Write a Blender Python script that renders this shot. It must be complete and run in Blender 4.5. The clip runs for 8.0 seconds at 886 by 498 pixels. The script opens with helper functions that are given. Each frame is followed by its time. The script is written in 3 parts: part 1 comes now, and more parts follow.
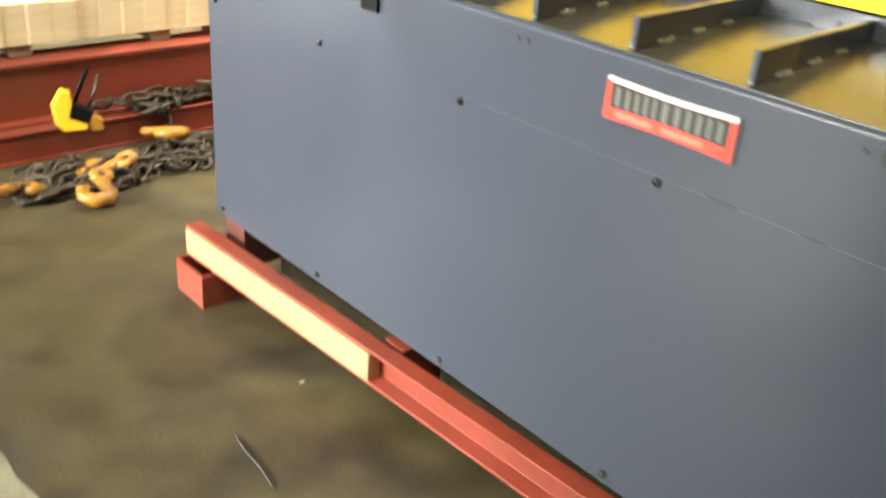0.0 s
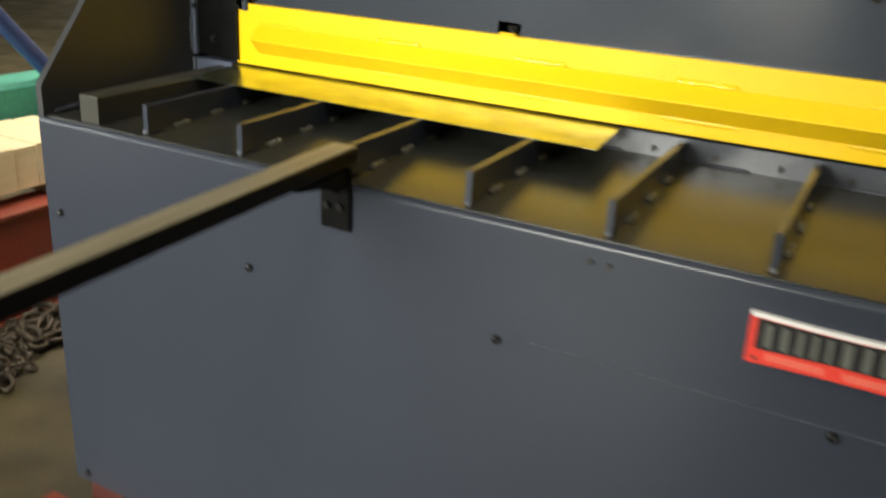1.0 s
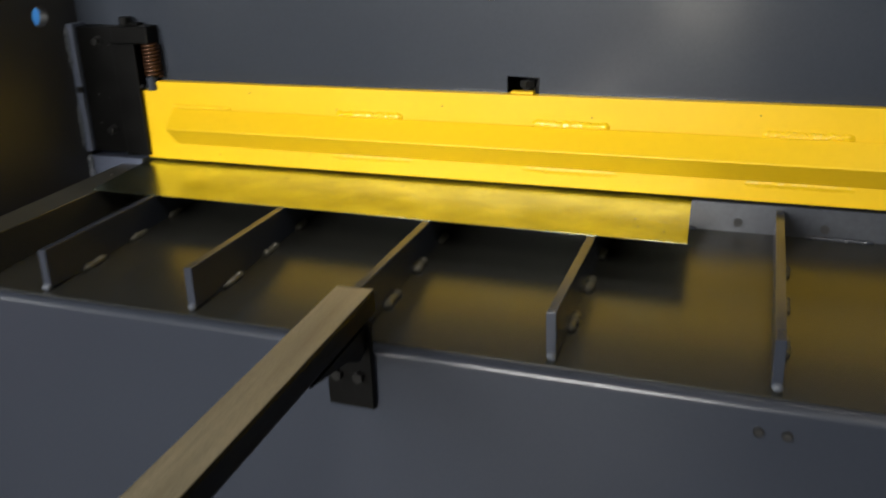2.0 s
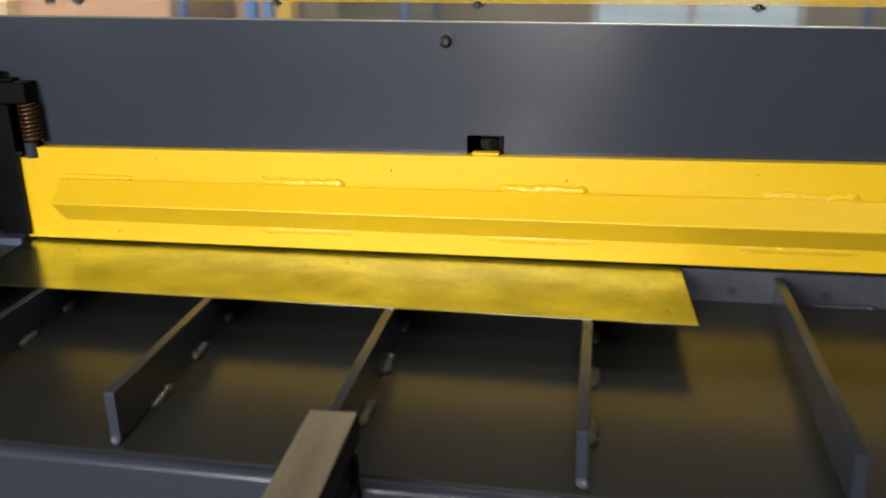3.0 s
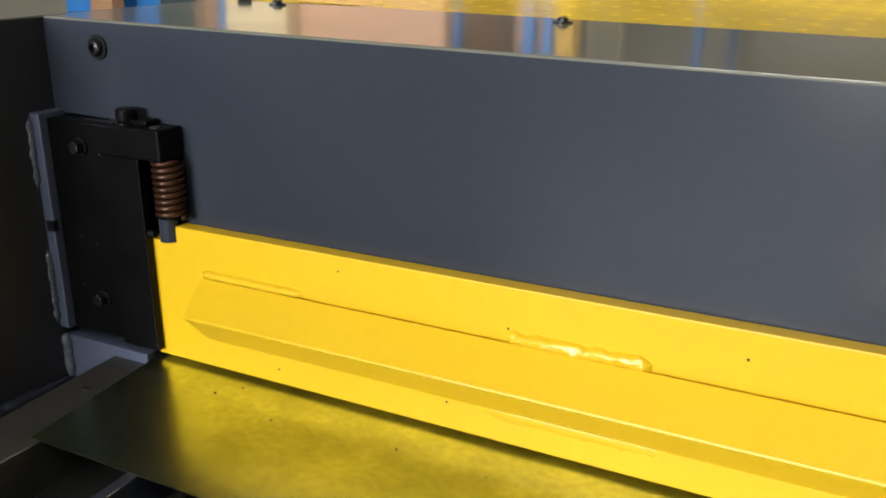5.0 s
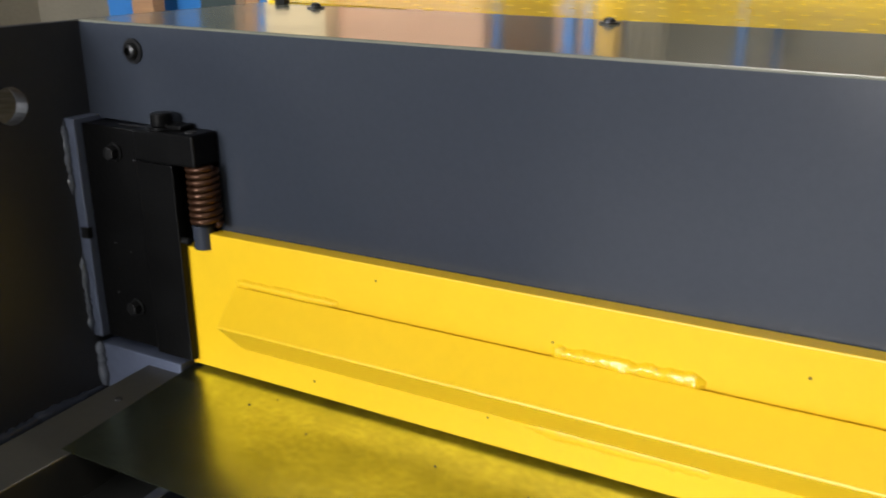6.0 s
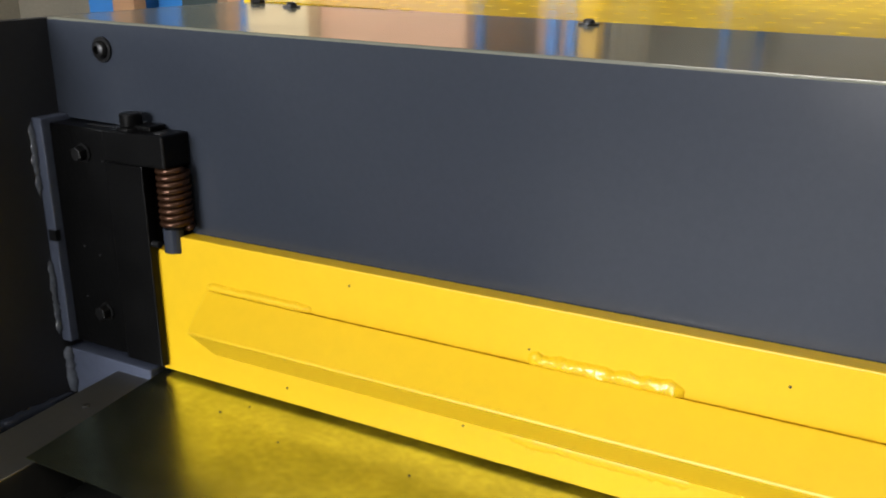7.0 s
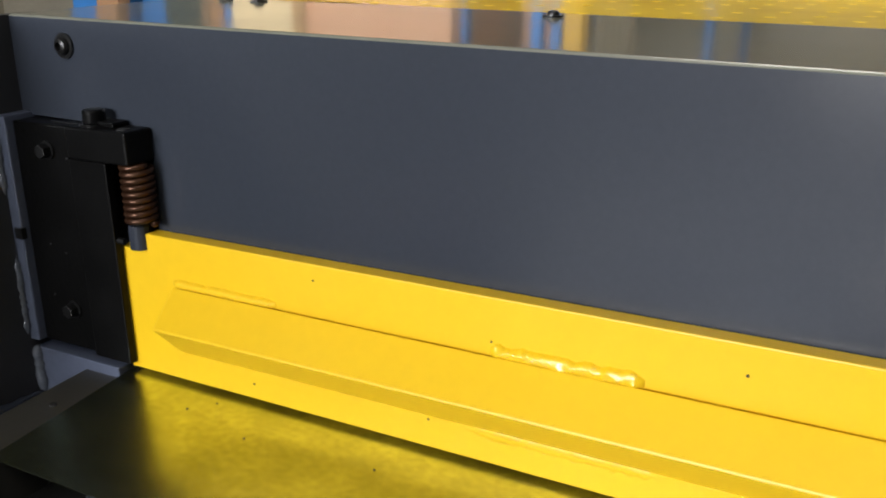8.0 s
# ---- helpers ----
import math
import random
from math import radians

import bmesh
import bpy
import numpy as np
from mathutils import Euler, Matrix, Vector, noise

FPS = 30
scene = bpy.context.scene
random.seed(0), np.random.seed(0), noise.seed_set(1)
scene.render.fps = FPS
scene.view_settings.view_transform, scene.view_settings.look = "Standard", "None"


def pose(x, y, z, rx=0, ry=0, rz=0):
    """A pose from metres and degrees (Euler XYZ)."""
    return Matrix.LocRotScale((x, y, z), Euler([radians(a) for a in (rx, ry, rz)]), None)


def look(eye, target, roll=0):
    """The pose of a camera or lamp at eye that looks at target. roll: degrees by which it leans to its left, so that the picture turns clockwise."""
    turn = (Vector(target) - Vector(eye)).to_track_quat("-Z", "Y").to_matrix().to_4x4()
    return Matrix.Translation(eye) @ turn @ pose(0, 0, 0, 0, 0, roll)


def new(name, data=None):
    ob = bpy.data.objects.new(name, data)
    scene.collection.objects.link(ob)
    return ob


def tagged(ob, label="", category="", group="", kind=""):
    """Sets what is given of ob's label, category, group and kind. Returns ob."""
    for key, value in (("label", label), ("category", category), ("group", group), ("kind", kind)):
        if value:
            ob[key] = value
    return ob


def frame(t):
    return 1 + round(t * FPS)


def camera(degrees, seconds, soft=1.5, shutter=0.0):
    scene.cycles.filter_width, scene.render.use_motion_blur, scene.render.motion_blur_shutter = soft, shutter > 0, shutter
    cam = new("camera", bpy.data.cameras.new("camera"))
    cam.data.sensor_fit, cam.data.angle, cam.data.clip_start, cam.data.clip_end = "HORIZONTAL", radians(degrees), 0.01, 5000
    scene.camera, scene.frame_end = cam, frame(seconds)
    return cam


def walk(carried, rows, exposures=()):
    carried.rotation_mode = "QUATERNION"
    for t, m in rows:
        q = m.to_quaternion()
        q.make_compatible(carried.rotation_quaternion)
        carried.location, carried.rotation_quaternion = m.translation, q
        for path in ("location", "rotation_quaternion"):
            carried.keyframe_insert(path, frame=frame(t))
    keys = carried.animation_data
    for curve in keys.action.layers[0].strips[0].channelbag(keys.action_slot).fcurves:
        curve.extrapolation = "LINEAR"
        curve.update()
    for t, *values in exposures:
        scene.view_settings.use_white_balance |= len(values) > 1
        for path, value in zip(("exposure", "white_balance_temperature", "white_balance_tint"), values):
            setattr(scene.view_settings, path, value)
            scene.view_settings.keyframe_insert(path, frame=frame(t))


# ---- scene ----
cam = camera(50.3, 8.0, soft=1.9, shutter=0.65)
PATH = [
    (0, (2.198, -1.178, 1.378), (0.889, 0.043, 0.486), 4.5),
    (0.2, (2.033, -1.201, 1.419), (0.791, 0.079, 0.514), 3.1),
    (0.5, (1.82, -1.174, 1.419), (0.703, 0.275, 0.611), 3.5),
    (0.8, (1.592, -1.148, 1.434), (0.698, 0.481, 0.696), 4.0),
    (1, (1.482, -1.11, 1.437), (0.563, 0.518, 0.729), 2.7),
    (1.2, (1.358, -1.076, 1.459), (0.528, 0.601, 0.752), 2.1),
    (2.3, (1.071, -0.749, 1.45), (0.41, 1.013, 0.773), -3.7),
    (2.5, (1.05, -0.749, 1.468), (0.525, 1.063, 0.804), -2.1),
    (3, (0.923, -0.658, 1.463), (0.502, 1.186, 0.812), -1.8),
    (3.5, (0.828, -0.516, 1.451), (0.553, 1.346, 0.776), -0.3),
    (3.8, (0.792, -0.392, 1.447), (0.362, 1.474, 0.868), 0.2),
    (4.1, (0.8, -0.261, 1.444), (0.105, 1.533, 0.897), 0.8),
    (4.5, (0.758, -0.183, 1.434), (-0.121, 1.51, 0.835), -0.9),
    (4.7, (0.729, -0.168, 1.441), (-0.181, 1.496, 0.806), -0.7),
    (5.8, (0.702, -0.142, 1.432), (-0.248, 1.505, 0.812), -0.8),
    (6, (0.698, -0.135, 1.432), (-0.291, 1.489, 0.813), -1.0),
    (6.5, (0.692, -0.128, 1.427), (-0.326, 1.483, 0.82), -0.9),
    (7, (0.696, -0.12, 1.429), (-0.264, 1.524, 0.814), -0.5),
    (7.5, (0.704, -0.115, 1.43), (-0.248, 1.53, 0.808), -0.7),
    (8, (0.713, -0.109, 1.427), (-0.23, 1.541, 0.802), -1.0),
]
walk(cam, [(t, look(eye, target, roll)) for t, eye, target, roll in PATH],
     exposures=[(0.0, 2.9, 7300, 4), (0.5, 2.1, 7300, 5), (0.8, 1.45, 7300, 4), (1.0, 1.08, 7300, 4), (1.2, 0.84, 7200, 5), (2.3, 0.5, 6850, 11), (3.0, 0.44, 6650, 13), (3.5, 0.3, 6500, 14), (4.1, 0.52, 6450, 11), (4.6, 0.5, 6450, 12), (8.0, 0.47, 6450, 13)])

# ---- daylight and hall lighting ----
world = bpy.data.worlds.new("sky")
scene.world = world
world.use_nodes = True
wn = world.node_tree
sky = wn.nodes.new("ShaderNodeTexSky")
sky.sky_type, sky.sun_disc = "NISHITA", False
sky.sun_elevation, sky.sun_rotation = radians(47), radians(86)
wn.links.new(sky.outputs[0], wn.nodes["Background"].inputs[0])
wn.nodes["Background"].inputs[1].default_value = 0.12


def lamp(name, kind, m, energy, color=(1, 1, 1), size=None, angle=None, spread=180):
    data = bpy.data.lights.new(name, kind)
    data.energy, data.color = energy, color
    if size:
        data.shape, data.size, data.size_y = "RECTANGLE", size[0], size[1]
        data.spread = radians(spread)
    if angle is not None:
        data.angle = radians(angle)
    ob = new(name, data)
    ob.matrix_world = m
    return ob


lamp("sun", "SUN", look((14, 1, 15), (0, 0, 0)), 5.0, (1, 0.95, 0.87), angle=0.5)
# Added lamp at an unseen window, to light the machine's front.
lamp("front_fill", "AREA", look((-1.3, -8.9, 3.3), (-1.3, 0, 2.9)), 335, (0.97, 0.985, 1.0), (4.2, 2.6), spread=120)
# Added lamp at an unseen west opening, to brighten the front panel.
lamp("west_fill", "AREA", look((-8.9, -6.0, 2.8), (0, -3.0, 2.0)), 250, (0.94, 0.975, 1.0), (4.5, 2.6))
# Added overhead lamp that lifts the ambient light; the roof has no opening.
lamp("overhead_fill_front", "AREA", look((2.5, -3.5, 5.9), (2.5, -3.5, 0)), 75, (1, 0.97, 0.9), (1.2, 4.0))
# Added overhead lamp that brightens the store and the guard, no skylight built.
lamp("overhead_fill_rear", "AREA", look((-1.2, 3.3, 5.9), (-1.2, 3.2, 0)), 185, (1, 0.96, 0.88), (7.0, 0.8), spread=68)
lamp("doorway_daylight", "AREA", look((0.02, -8.95, 0.95), (0.02, 0, 0.95)), 22, (1, 0.96, 0.86), (1.1, 1.85))

# ---- materials ----


def mat(name, color, rough=0.5, metal=0.0, var=0.08, scale=6.0, fine=60.0, bump=0.02, coat=0.0, stain=None, stain_scale=1.5,
        stain_amount=0.0, stretch=(1, 1, 1), rough_var=0.1, spec=0.5, piece=0.0):
    m = bpy.data.materials.new(name)
    m.use_nodes = True
    nt = m.node_tree
    b = nt.nodes["Principled BSDF"]
    L = nt.links.new
    tc = nt.nodes.new("ShaderNodeTexCoord")
    mp = nt.nodes.new("ShaderNodeMapping")
    mp.inputs["Scale"].default_value = stretch
    L(tc.outputs["Object"], mp.inputs[0])

    def noise_node(s, detail):
        n = nt.nodes.new("ShaderNodeTexNoise")
        n.inputs["Scale"].default_value, n.inputs["Detail"].default_value = s, detail
        L(mp.outputs[0], n.inputs["Vector"])
        return n

    def ramp(src, lo, hi, a, c):
        r = nt.nodes.new("ShaderNodeMapRange")
        r.inputs[1].default_value, r.inputs[2].default_value, r.inputs[3].default_value, r.inputs[4].default_value = lo, hi, a, c
        L(src, r.inputs[0])
        return r.outputs[0]

    big, small = noise_node(scale, 4), noise_node(fine, 3)

    def mix(kind, fac, a, c):
        x = nt.nodes.new("ShaderNodeMix")
        x.data_type, x.blend_type = "RGBA", kind
        for sock, v in ((x.inputs[0], fac), (x.inputs[6], a), (x.inputs[7], c)):
            if hasattr(v, "is_linked"):
                L(v, sock)
            else:
                sock.default_value = v if isinstance(v, float) else (*v, 1)
        return x.outputs[2]

    def grey(src):
        c = nt.nodes.new("ShaderNodeCombineColor")
        for i in range(3):
            L(src, c.inputs[i])
        return c.outputs[0]

    col = mix("MULTIPLY", 1.0, color, grey(ramp(big.outputs[0], 0.25, 0.75, 1 - var, 1 + var)))
    col = mix("MULTIPLY", 1.0, col, grey(ramp(small.outputs[0], 0.25, 0.75, 1 - var * 0.7, 1 + var * 0.7)))
    if piece:
        oi = nt.nodes.new("ShaderNodeObjectInfo")
        col = mix("MULTIPLY", 1.0, col, grey(ramp(oi.outputs["Random"], 0, 1, 1 - piece, 1 + piece)))
    if stain:
        st = noise_node(stain_scale, 7)
        col = mix("MIX", ramp(st.outputs[0], 0.42, 0.68, 0.0, stain_amount), col, stain)
    L(col, b.inputs["Base Color"])
    b.inputs["Metallic"].default_value = metal
    b.inputs["Specular IOR Level"].default_value = spec
    b.inputs["Coat Weight"].default_value = coat
    b.inputs["Coat Roughness"].default_value = 0.08
    L(ramp(big.outputs[0], 0.3, 0.7, max(0.02, rough - rough_var), min(1, rough + rough_var)), b.inputs["Roughness"])
    if bump:
        bp = nt.nodes.new("ShaderNodeBump")
        bp.inputs["Strength"].default_value, bp.inputs["Distance"].default_value = bump, 0.004
        L(small.outputs[0], bp.inputs["Height"])
        L(bp.outputs[0], b.inputs["Normal"])
    return m


PAINT = mat("blue_grey_machine_paint", (0.033, 0.039, 0.0535), 0.245, var=0.04, scale=3, fine=220, bump=0.015, rough_var=0.02, spec=0.4)
PLATE_PAINT = mat("dull_end_plate_paint", (0.037, 0.038, 0.042), 0.42, var=0.06, scale=4, fine=150, bump=0.04, rough_var=0.05, spec=0.35)
BEAM_PAINT = mat("smooth_beam_paint", (0.0355, 0.042, 0.055), 0.19, var=0.05, scale=3, fine=220, bump=0.01, rough_var=0.03, spec=0.45)
# Weld paint lightened: highlights on the beads are partly in the colour.
WELD = mat("highlit_weld_paint", (0.1, 0.112, 0.135), 0.16, var=0.25, scale=60, fine=300, bump=0.12)
# Paler copy of the machine paint: light on the end strip is in its colour.
LIT_PAINT = mat("lit_grey_paint", (0.092, 0.108, 0.155), 0.34, rough_var=0.05, var=0.1, scale=14, fine=150, bump=0.04)
# Paler than the front sheet: dust and reflected haze are both in the colour.
PAINT_TOP = mat("hazy_top_paint", (0.19, 0.195, 0.15), 0.14, var=0.14, scale=5, fine=120, bump=0.012, rough_var=0.03, spec=1.0, stain=(0.25, 0.24, 0.2), stain_scale=4, stain_amount=0.5)
TRAY = mat("glossy_tray_paint", (0.024, 0.0245, 0.022), 0.26, var=0.05, scale=7, fine=160, bump=0.008, rough_var=0.0, spec=0.7)
# Rib beads coloured pale to carry their glints.
RIB_WELD = mat("glint_rib_weld", (0.095, 0.092, 0.075), 0.17, rough_var=0.08, var=0.25, scale=60, fine=300, bump=0.1)
YELLOW = mat("safety_yellow_paint", (0.82, 0.515, 0.014), 0.36, var=0.03, scale=5, fine=90, bump=0.04, rough_var=0.06, spec=0.35)
YELLOW_WELD = mat("glossy_yellow_weld", (0.82, 0.515, 0.014), 0.13, var=0.03, scale=120, fine=420, bump=0.1, rough_var=0.05)
GUARD = mat("glossy_guard_paint", (0.9, 0.6, 0.02), 0.2, var=0.05, scale=4, fine=60, bump=0.05, rough_var=0.05, spec=0.15)
BLACK = mat("blackened_steel", (0.004, 0.004, 0.004), 0.34, rough_var=0.05, var=0.2, scale=20, fine=200, bump=0.08, spec=0.12)
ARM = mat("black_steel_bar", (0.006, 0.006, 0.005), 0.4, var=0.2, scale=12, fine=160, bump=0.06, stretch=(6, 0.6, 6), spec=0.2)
# Pale beige puts the sheen on the arm's top into its colour.
ARM_TOP = mat("sheen_toned_steel", (0.47, 0.41, 0.285), 0.36, rough_var=0.07, metal=0.55, var=0.25, scale=12, fine=160, bump=0.08, stretch=(8, 0.8, 8), stain=(0.2, 0.165, 0.11), stain_scale=6, stain_amount=0.6, spec=0.3)
BOLT = mat("dark_bolt_steel", (0.012, 0.012, 0.012), 0.33, rough_var=0.04, metal=0.3, var=0.2, scale=80, fine=400, bump=0.05)
SPRING = mat("bronze_spring_steel", (0.075, 0.034, 0.018), 0.33, rough_var=0.04, metal=0.7, var=0.2, scale=60, fine=300, bump=0.03)
STEEL = mat("oiled_sheet_steel", (0.62, 0.69, 0.47), 0.26, metal=1.0, var=0.22, scale=16, fine=140, bump=0.0, rough_var=0.0, stretch=(1, 1.3, 1), stain=(0.34, 0.38, 0.25), stain_scale=12, stain_amount=0.5)
BLADE = mat("ground_blade_steel", (0.25, 0.25, 0.26), 0.36, rough_var=0.06, metal=0.8, var=0.1)
RED = mat("red_oxide_primer", (0.19, 0.028, 0.013), 0.55, var=0.2, scale=5, fine=70, bump=0.1, stain=(0.11, 0.03, 0.018), stain_scale=4, stain_amount=0.6)
WOOD = mat("pine_timber", (0.33, 0.185, 0.088), 0.65, var=0.22, scale=4, fine=40, bump=0.15, stretch=(1.2, 14, 14), stain=(0.36, 0.15, 0.08), stain_scale=3, stain_amount=0.35)
WOOD_PALE = mat("pale_weathered_timber", (0.64, 0.52, 0.33), 0.75, var=0.1, scale=3, fine=40, bump=0.2, stretch=(14, 1, 14), piece=0.05)
PLY = mat("plywood_crate", (0.62, 0.34, 0.2), 0.65, var=0.16, scale=1.6, fine=24, bump=0.1, stretch=(1, 1, 5), stain=(0.72, 0.48, 0.3), stain_scale=2.5, stain_amount=0.5)
PLY_PALE = mat("pale_board", (0.78, 0.62, 0.36), 0.7, var=0.06, scale=2, fine=30, bump=0.06)
CONCRETE = mat("stained_concrete", (0.054, 0.042, 0.019), 0.46, var=0.32, scale=3, fine=90, bump=0.25, stain=(0.016, 0.011, 0.006), stain_scale=3.4, stain_amount=0.9, rough_var=0.15)
WALL = mat("painted_block_wall", (0.42, 0.38, 0.29), 0.8, var=0.1, scale=1.2, fine=30, bump=0.15, stain=(0.3, 0.26, 0.18), stain_scale=0.8, stain_amount=0.4)
ROOF = mat("roof_sheet", (0.12, 0.12, 0.12), 0.7, var=0.06)
BLUE = mat("blue_rack_paint", (0.025, 0.17, 0.48), 0.45, var=0.1, scale=6, fine=80, bump=0.05)
NAVY = mat("navy_tarpaulin", (0.012, 0.035, 0.12), 0.5, var=0.15)
GREEN = mat("green_painted_timber", (0.025, 0.19, 0.14), 0.65, var=0.2, scale=4, fine=50, bump=0.15)
CHAIN = mat("rusty_chain_steel", (0.036, 0.027, 0.018), 0.5, metal=0.5, var=0.4, scale=30, fine=150, bump=0.15)
HOOK = mat("yellow_painted_forging", (0.28, 0.125, 0.009), 0.45, var=0.3, scale=25, fine=120, bump=0.1, stain=(0.1, 0.05, 0.022), stain_scale=15, stain_amount=0.85)
LABEL_RED = mat("name_plate_red", (0.68, 0.045, 0.03), 0.38, rough_var=0.05, var=0.04, bump=0.0)
LABEL_BLACK = mat("name_plate_black", (0.01, 0.01, 0.01), 0.4, var=0.05, bump=0.0)
LABEL_ROSE = mat("name_plate_rose", (0.72, 0.16, 0.11), 0.45, var=0.05, bump=0.0)
LABEL_GREY = mat("name_plate_grey", (0.11, 0.115, 0.1), 0.45, var=0.05, bump=0.0)
PLATE_EDGE = mat("pale_plate_edge", (0.72, 0.7, 0.68), 0.4, var=0.05, bump=0.0)
PAPER = mat("white_paper", (0.82, 0.82, 0.8), 0.8, var=0.03, bump=0.02)
INK = mat("grey_print", (0.35, 0.35, 0.37), 0.8, var=0.05, bump=0.0)
DRUM = mat("pale_grey_plastic", (0.33, 0.345, 0.37), 0.45, var=0.08)
DARK = mat("near_black", (0.02, 0.02, 0.02), 0.7, var=0.2)
BROWN = mat("brown_cardboard", (0.2, 0.13, 0.075), 0.8, var=0.12)
BEARER = mat("oily_weathered_timber", (0.13, 0.1, 0.055), 0.8, var=0.3, scale=5, fine=40, bump=0.2, stretch=(1.5, 10, 10), stain=(0.015, 0.012, 0.008), stain_scale=5, stain_amount=0.8)
RED_GLOSS = mat("red_gloss_paint", (0.6, 0.02, 0.02), 0.36, rough_var=0.05, var=0.08)
POST_YELLOW = mat("yellow_post_paint", (0.6, 0.35, 0.02), 0.45, var=0.08)
TAN = mat("tan_canvas", (0.24, 0.21, 0.15), 0.85, var=0.12)

# ---- mesh helpers ----


def finish(name, bm, material, smooth=False):
    me = bpy.data.meshes.new(name)
    bmesh.ops.recalc_face_normals(bm, faces=bm.faces)
    bm.to_mesh(me)
    bm.free()
    me.materials.append(material)
    if smooth:
        for p in me.polygons:
            p.use_smooth = True
    return me


def part(name, bm, material, parent, label="", smooth=False):
    ob = new(name, finish(name, bm, material, smooth))
    ob.parent = parent
    if label:
        tagged(ob, label)
    return ob


def thing(name, label, category, at=(0, 0, 0), group="", rz=0):
    ob = new(name)
    ob.matrix_world = pose(*at, 0, 0, rz)
    return tagged(ob, label, category, group)


def setting(name, bm, material, label):
    return tagged(new(name, finish(name, bm, material)), label, kind="structure")


def box(x0, x1, y0, y1, z0, z1, bevel=0.0, bm=None, m=None, seg=2):
    bm = bm or bmesh.new()
    made = bmesh.ops.create_cube(bm, size=1)["verts"]
    for v in made:
        v.co = ((x0 + x1) / 2 + v.co.x * (x1 - x0), (y0 + y1) / 2 + v.co.y * (y1 - y0), (z0 + z1) / 2 + v.co.z * (z1 - z0))
    if bevel:
        edges = list({e for v in made for e in v.link_edges})
        made = [v for v in bmesh.ops.bevel(bm, geom=edges, offset=bevel, segments=seg, affect="EDGES", profile=0.5)["verts"]]
    if m is not None:
        bmesh.ops.transform(bm, matrix=m, verts=list({*made}))
    return bm


def cyl(r, h, m, n=20, r2=None, bm=None, bevel=0.0):
    bm = bm or bmesh.new()
    made = bmesh.ops.create_cone(bm, cap_ends=True, segments=n, radius1=r, radius2=r if r2 is None else r2, depth=h, matrix=m)["verts"]
    if bevel:
        edges = [e for e in {e for v in made for e in v.link_edges} if len(e.link_faces) == 2 and e.calc_face_angle(0) > 1.2]
        bmesh.ops.bevel(bm, geom=edges, offset=bevel, segments=2, affect="EDGES", profile=0.5)
    return bm


def prism(profile, lo, hi, axis="x", bm=None, bevel=0.0):
    """A profile of 2D points drawn out along an axis: x takes (y, z), y takes (x, z), z takes (x, y)."""
    bm = bm or bmesh.new()

    def put(a, b, t):
        return {"x": (t, a, b), "y": (a, t, b), "z": (a, b, t)}[axis]

    first = [bm.verts.new(put(a, b, lo)) for a, b in profile]
    last = [bm.verts.new(put(a, b, hi)) for a, b in profile]
    faces = [bm.faces.new(first), bm.faces.new(last[::-1])]
    n = len(profile)
    for i in range(n):
        faces.append(bm.faces.new((first[i], last[i], last[(i + 1) % n], first[(i + 1) % n])))
    if bevel:
        edges = [e for e in {e for f in faces for e in f.edges}]
        bmesh.ops.recalc_face_normals(bm, faces=faces)
        bmesh.ops.bevel(bm, geom=edges, offset=bevel, segments=2, affect="EDGES", profile=0.5)
    return bm


def arc(cx, cy, r, a0, a1, n):
    return [(cx + r * math.cos(radians(a0 + (a1 - a0) * i / n)), cy + r * math.sin(radians(a0 + (a1 - a0) * i / n))) for i in range(n + 1)]


def tube(points, r, n=8, closed=False, bm=None):
    """A round bar along a line of points."""
    bm = bm or bmesh.new()
    pts = [Vector(p) for p in points]
    rings, count = [], len(pts)
    up = Vector((0, 0, 1))
    for i, p in enumerate(pts):
        a = pts[i - 1] if (i or closed) else p
        c = pts[(i + 1) % count] if (i < count - 1 or closed) else p
        d = (c - a).normalized()
        side = d.cross(up)
        if side.length < 0.05:
            side = d.cross(Vector((1, 0, 0)))
        side.normalize()
        top = side.cross(d)
        rings.append([bm.verts.new(p + r * (math.cos(2 * math.pi * k / n) * side + math.sin(2 * math.pi * k / n) * top)) for k in range(n)])
    for i in range(count if closed else count - 1):
        a, c = rings[i], rings[(i + 1) % count]
        for k in range(n):
            bm.faces.new((a[k], a[(k + 1) % n], c[(k + 1) % n], c[k]))
    if not closed:
        bm.faces.new(rings[0][::-1])
        bm.faces.new(rings[-1])
    return bm


def bead(a, c, r, seed, squash=1.0, lumps=None):
    """A ripply weld bead from a to c."""
    rng = random.Random(seed)
    a, c = Vector(a), Vector(c)
    n = lumps or max(5, int((c - a).length / (r * 0.9)))
    bm = bmesh.new()
    d = (c - a).normalized()
    side = d.cross(Vector((0, 0, 1))) if abs(d.z) < 0.9 else Vector((1, 0, 0))
    side.normalize()
    top = side.cross(d)
    rings = []
    for i in range(n + 1):
        f = i / n
        rr = r * (0.8 + 0.45 * rng.random()) * min(1, 0.35 + 6 * min(f, 1 - f))
        o = a.lerp(c, f) + side * rng.uniform(-0.2, 0.2) * r + top * rng.uniform(-0.15, 0.15) * r
        rings.append([bm.verts.new(o + rr * (math.cos(k * math.pi / 4) * side + squash * math.sin(k * math.pi / 4) * top)) for k in range(8)])
    for p, q in zip(rings, rings[1:]):
        for k in range(8):
            bm.faces.new((p[k], p[(k + 1) % 8], q[(k + 1) % 8], q[k]))
    bm.faces.new(rings[0][::-1])
    bm.faces.new(rings[-1])
    return bm


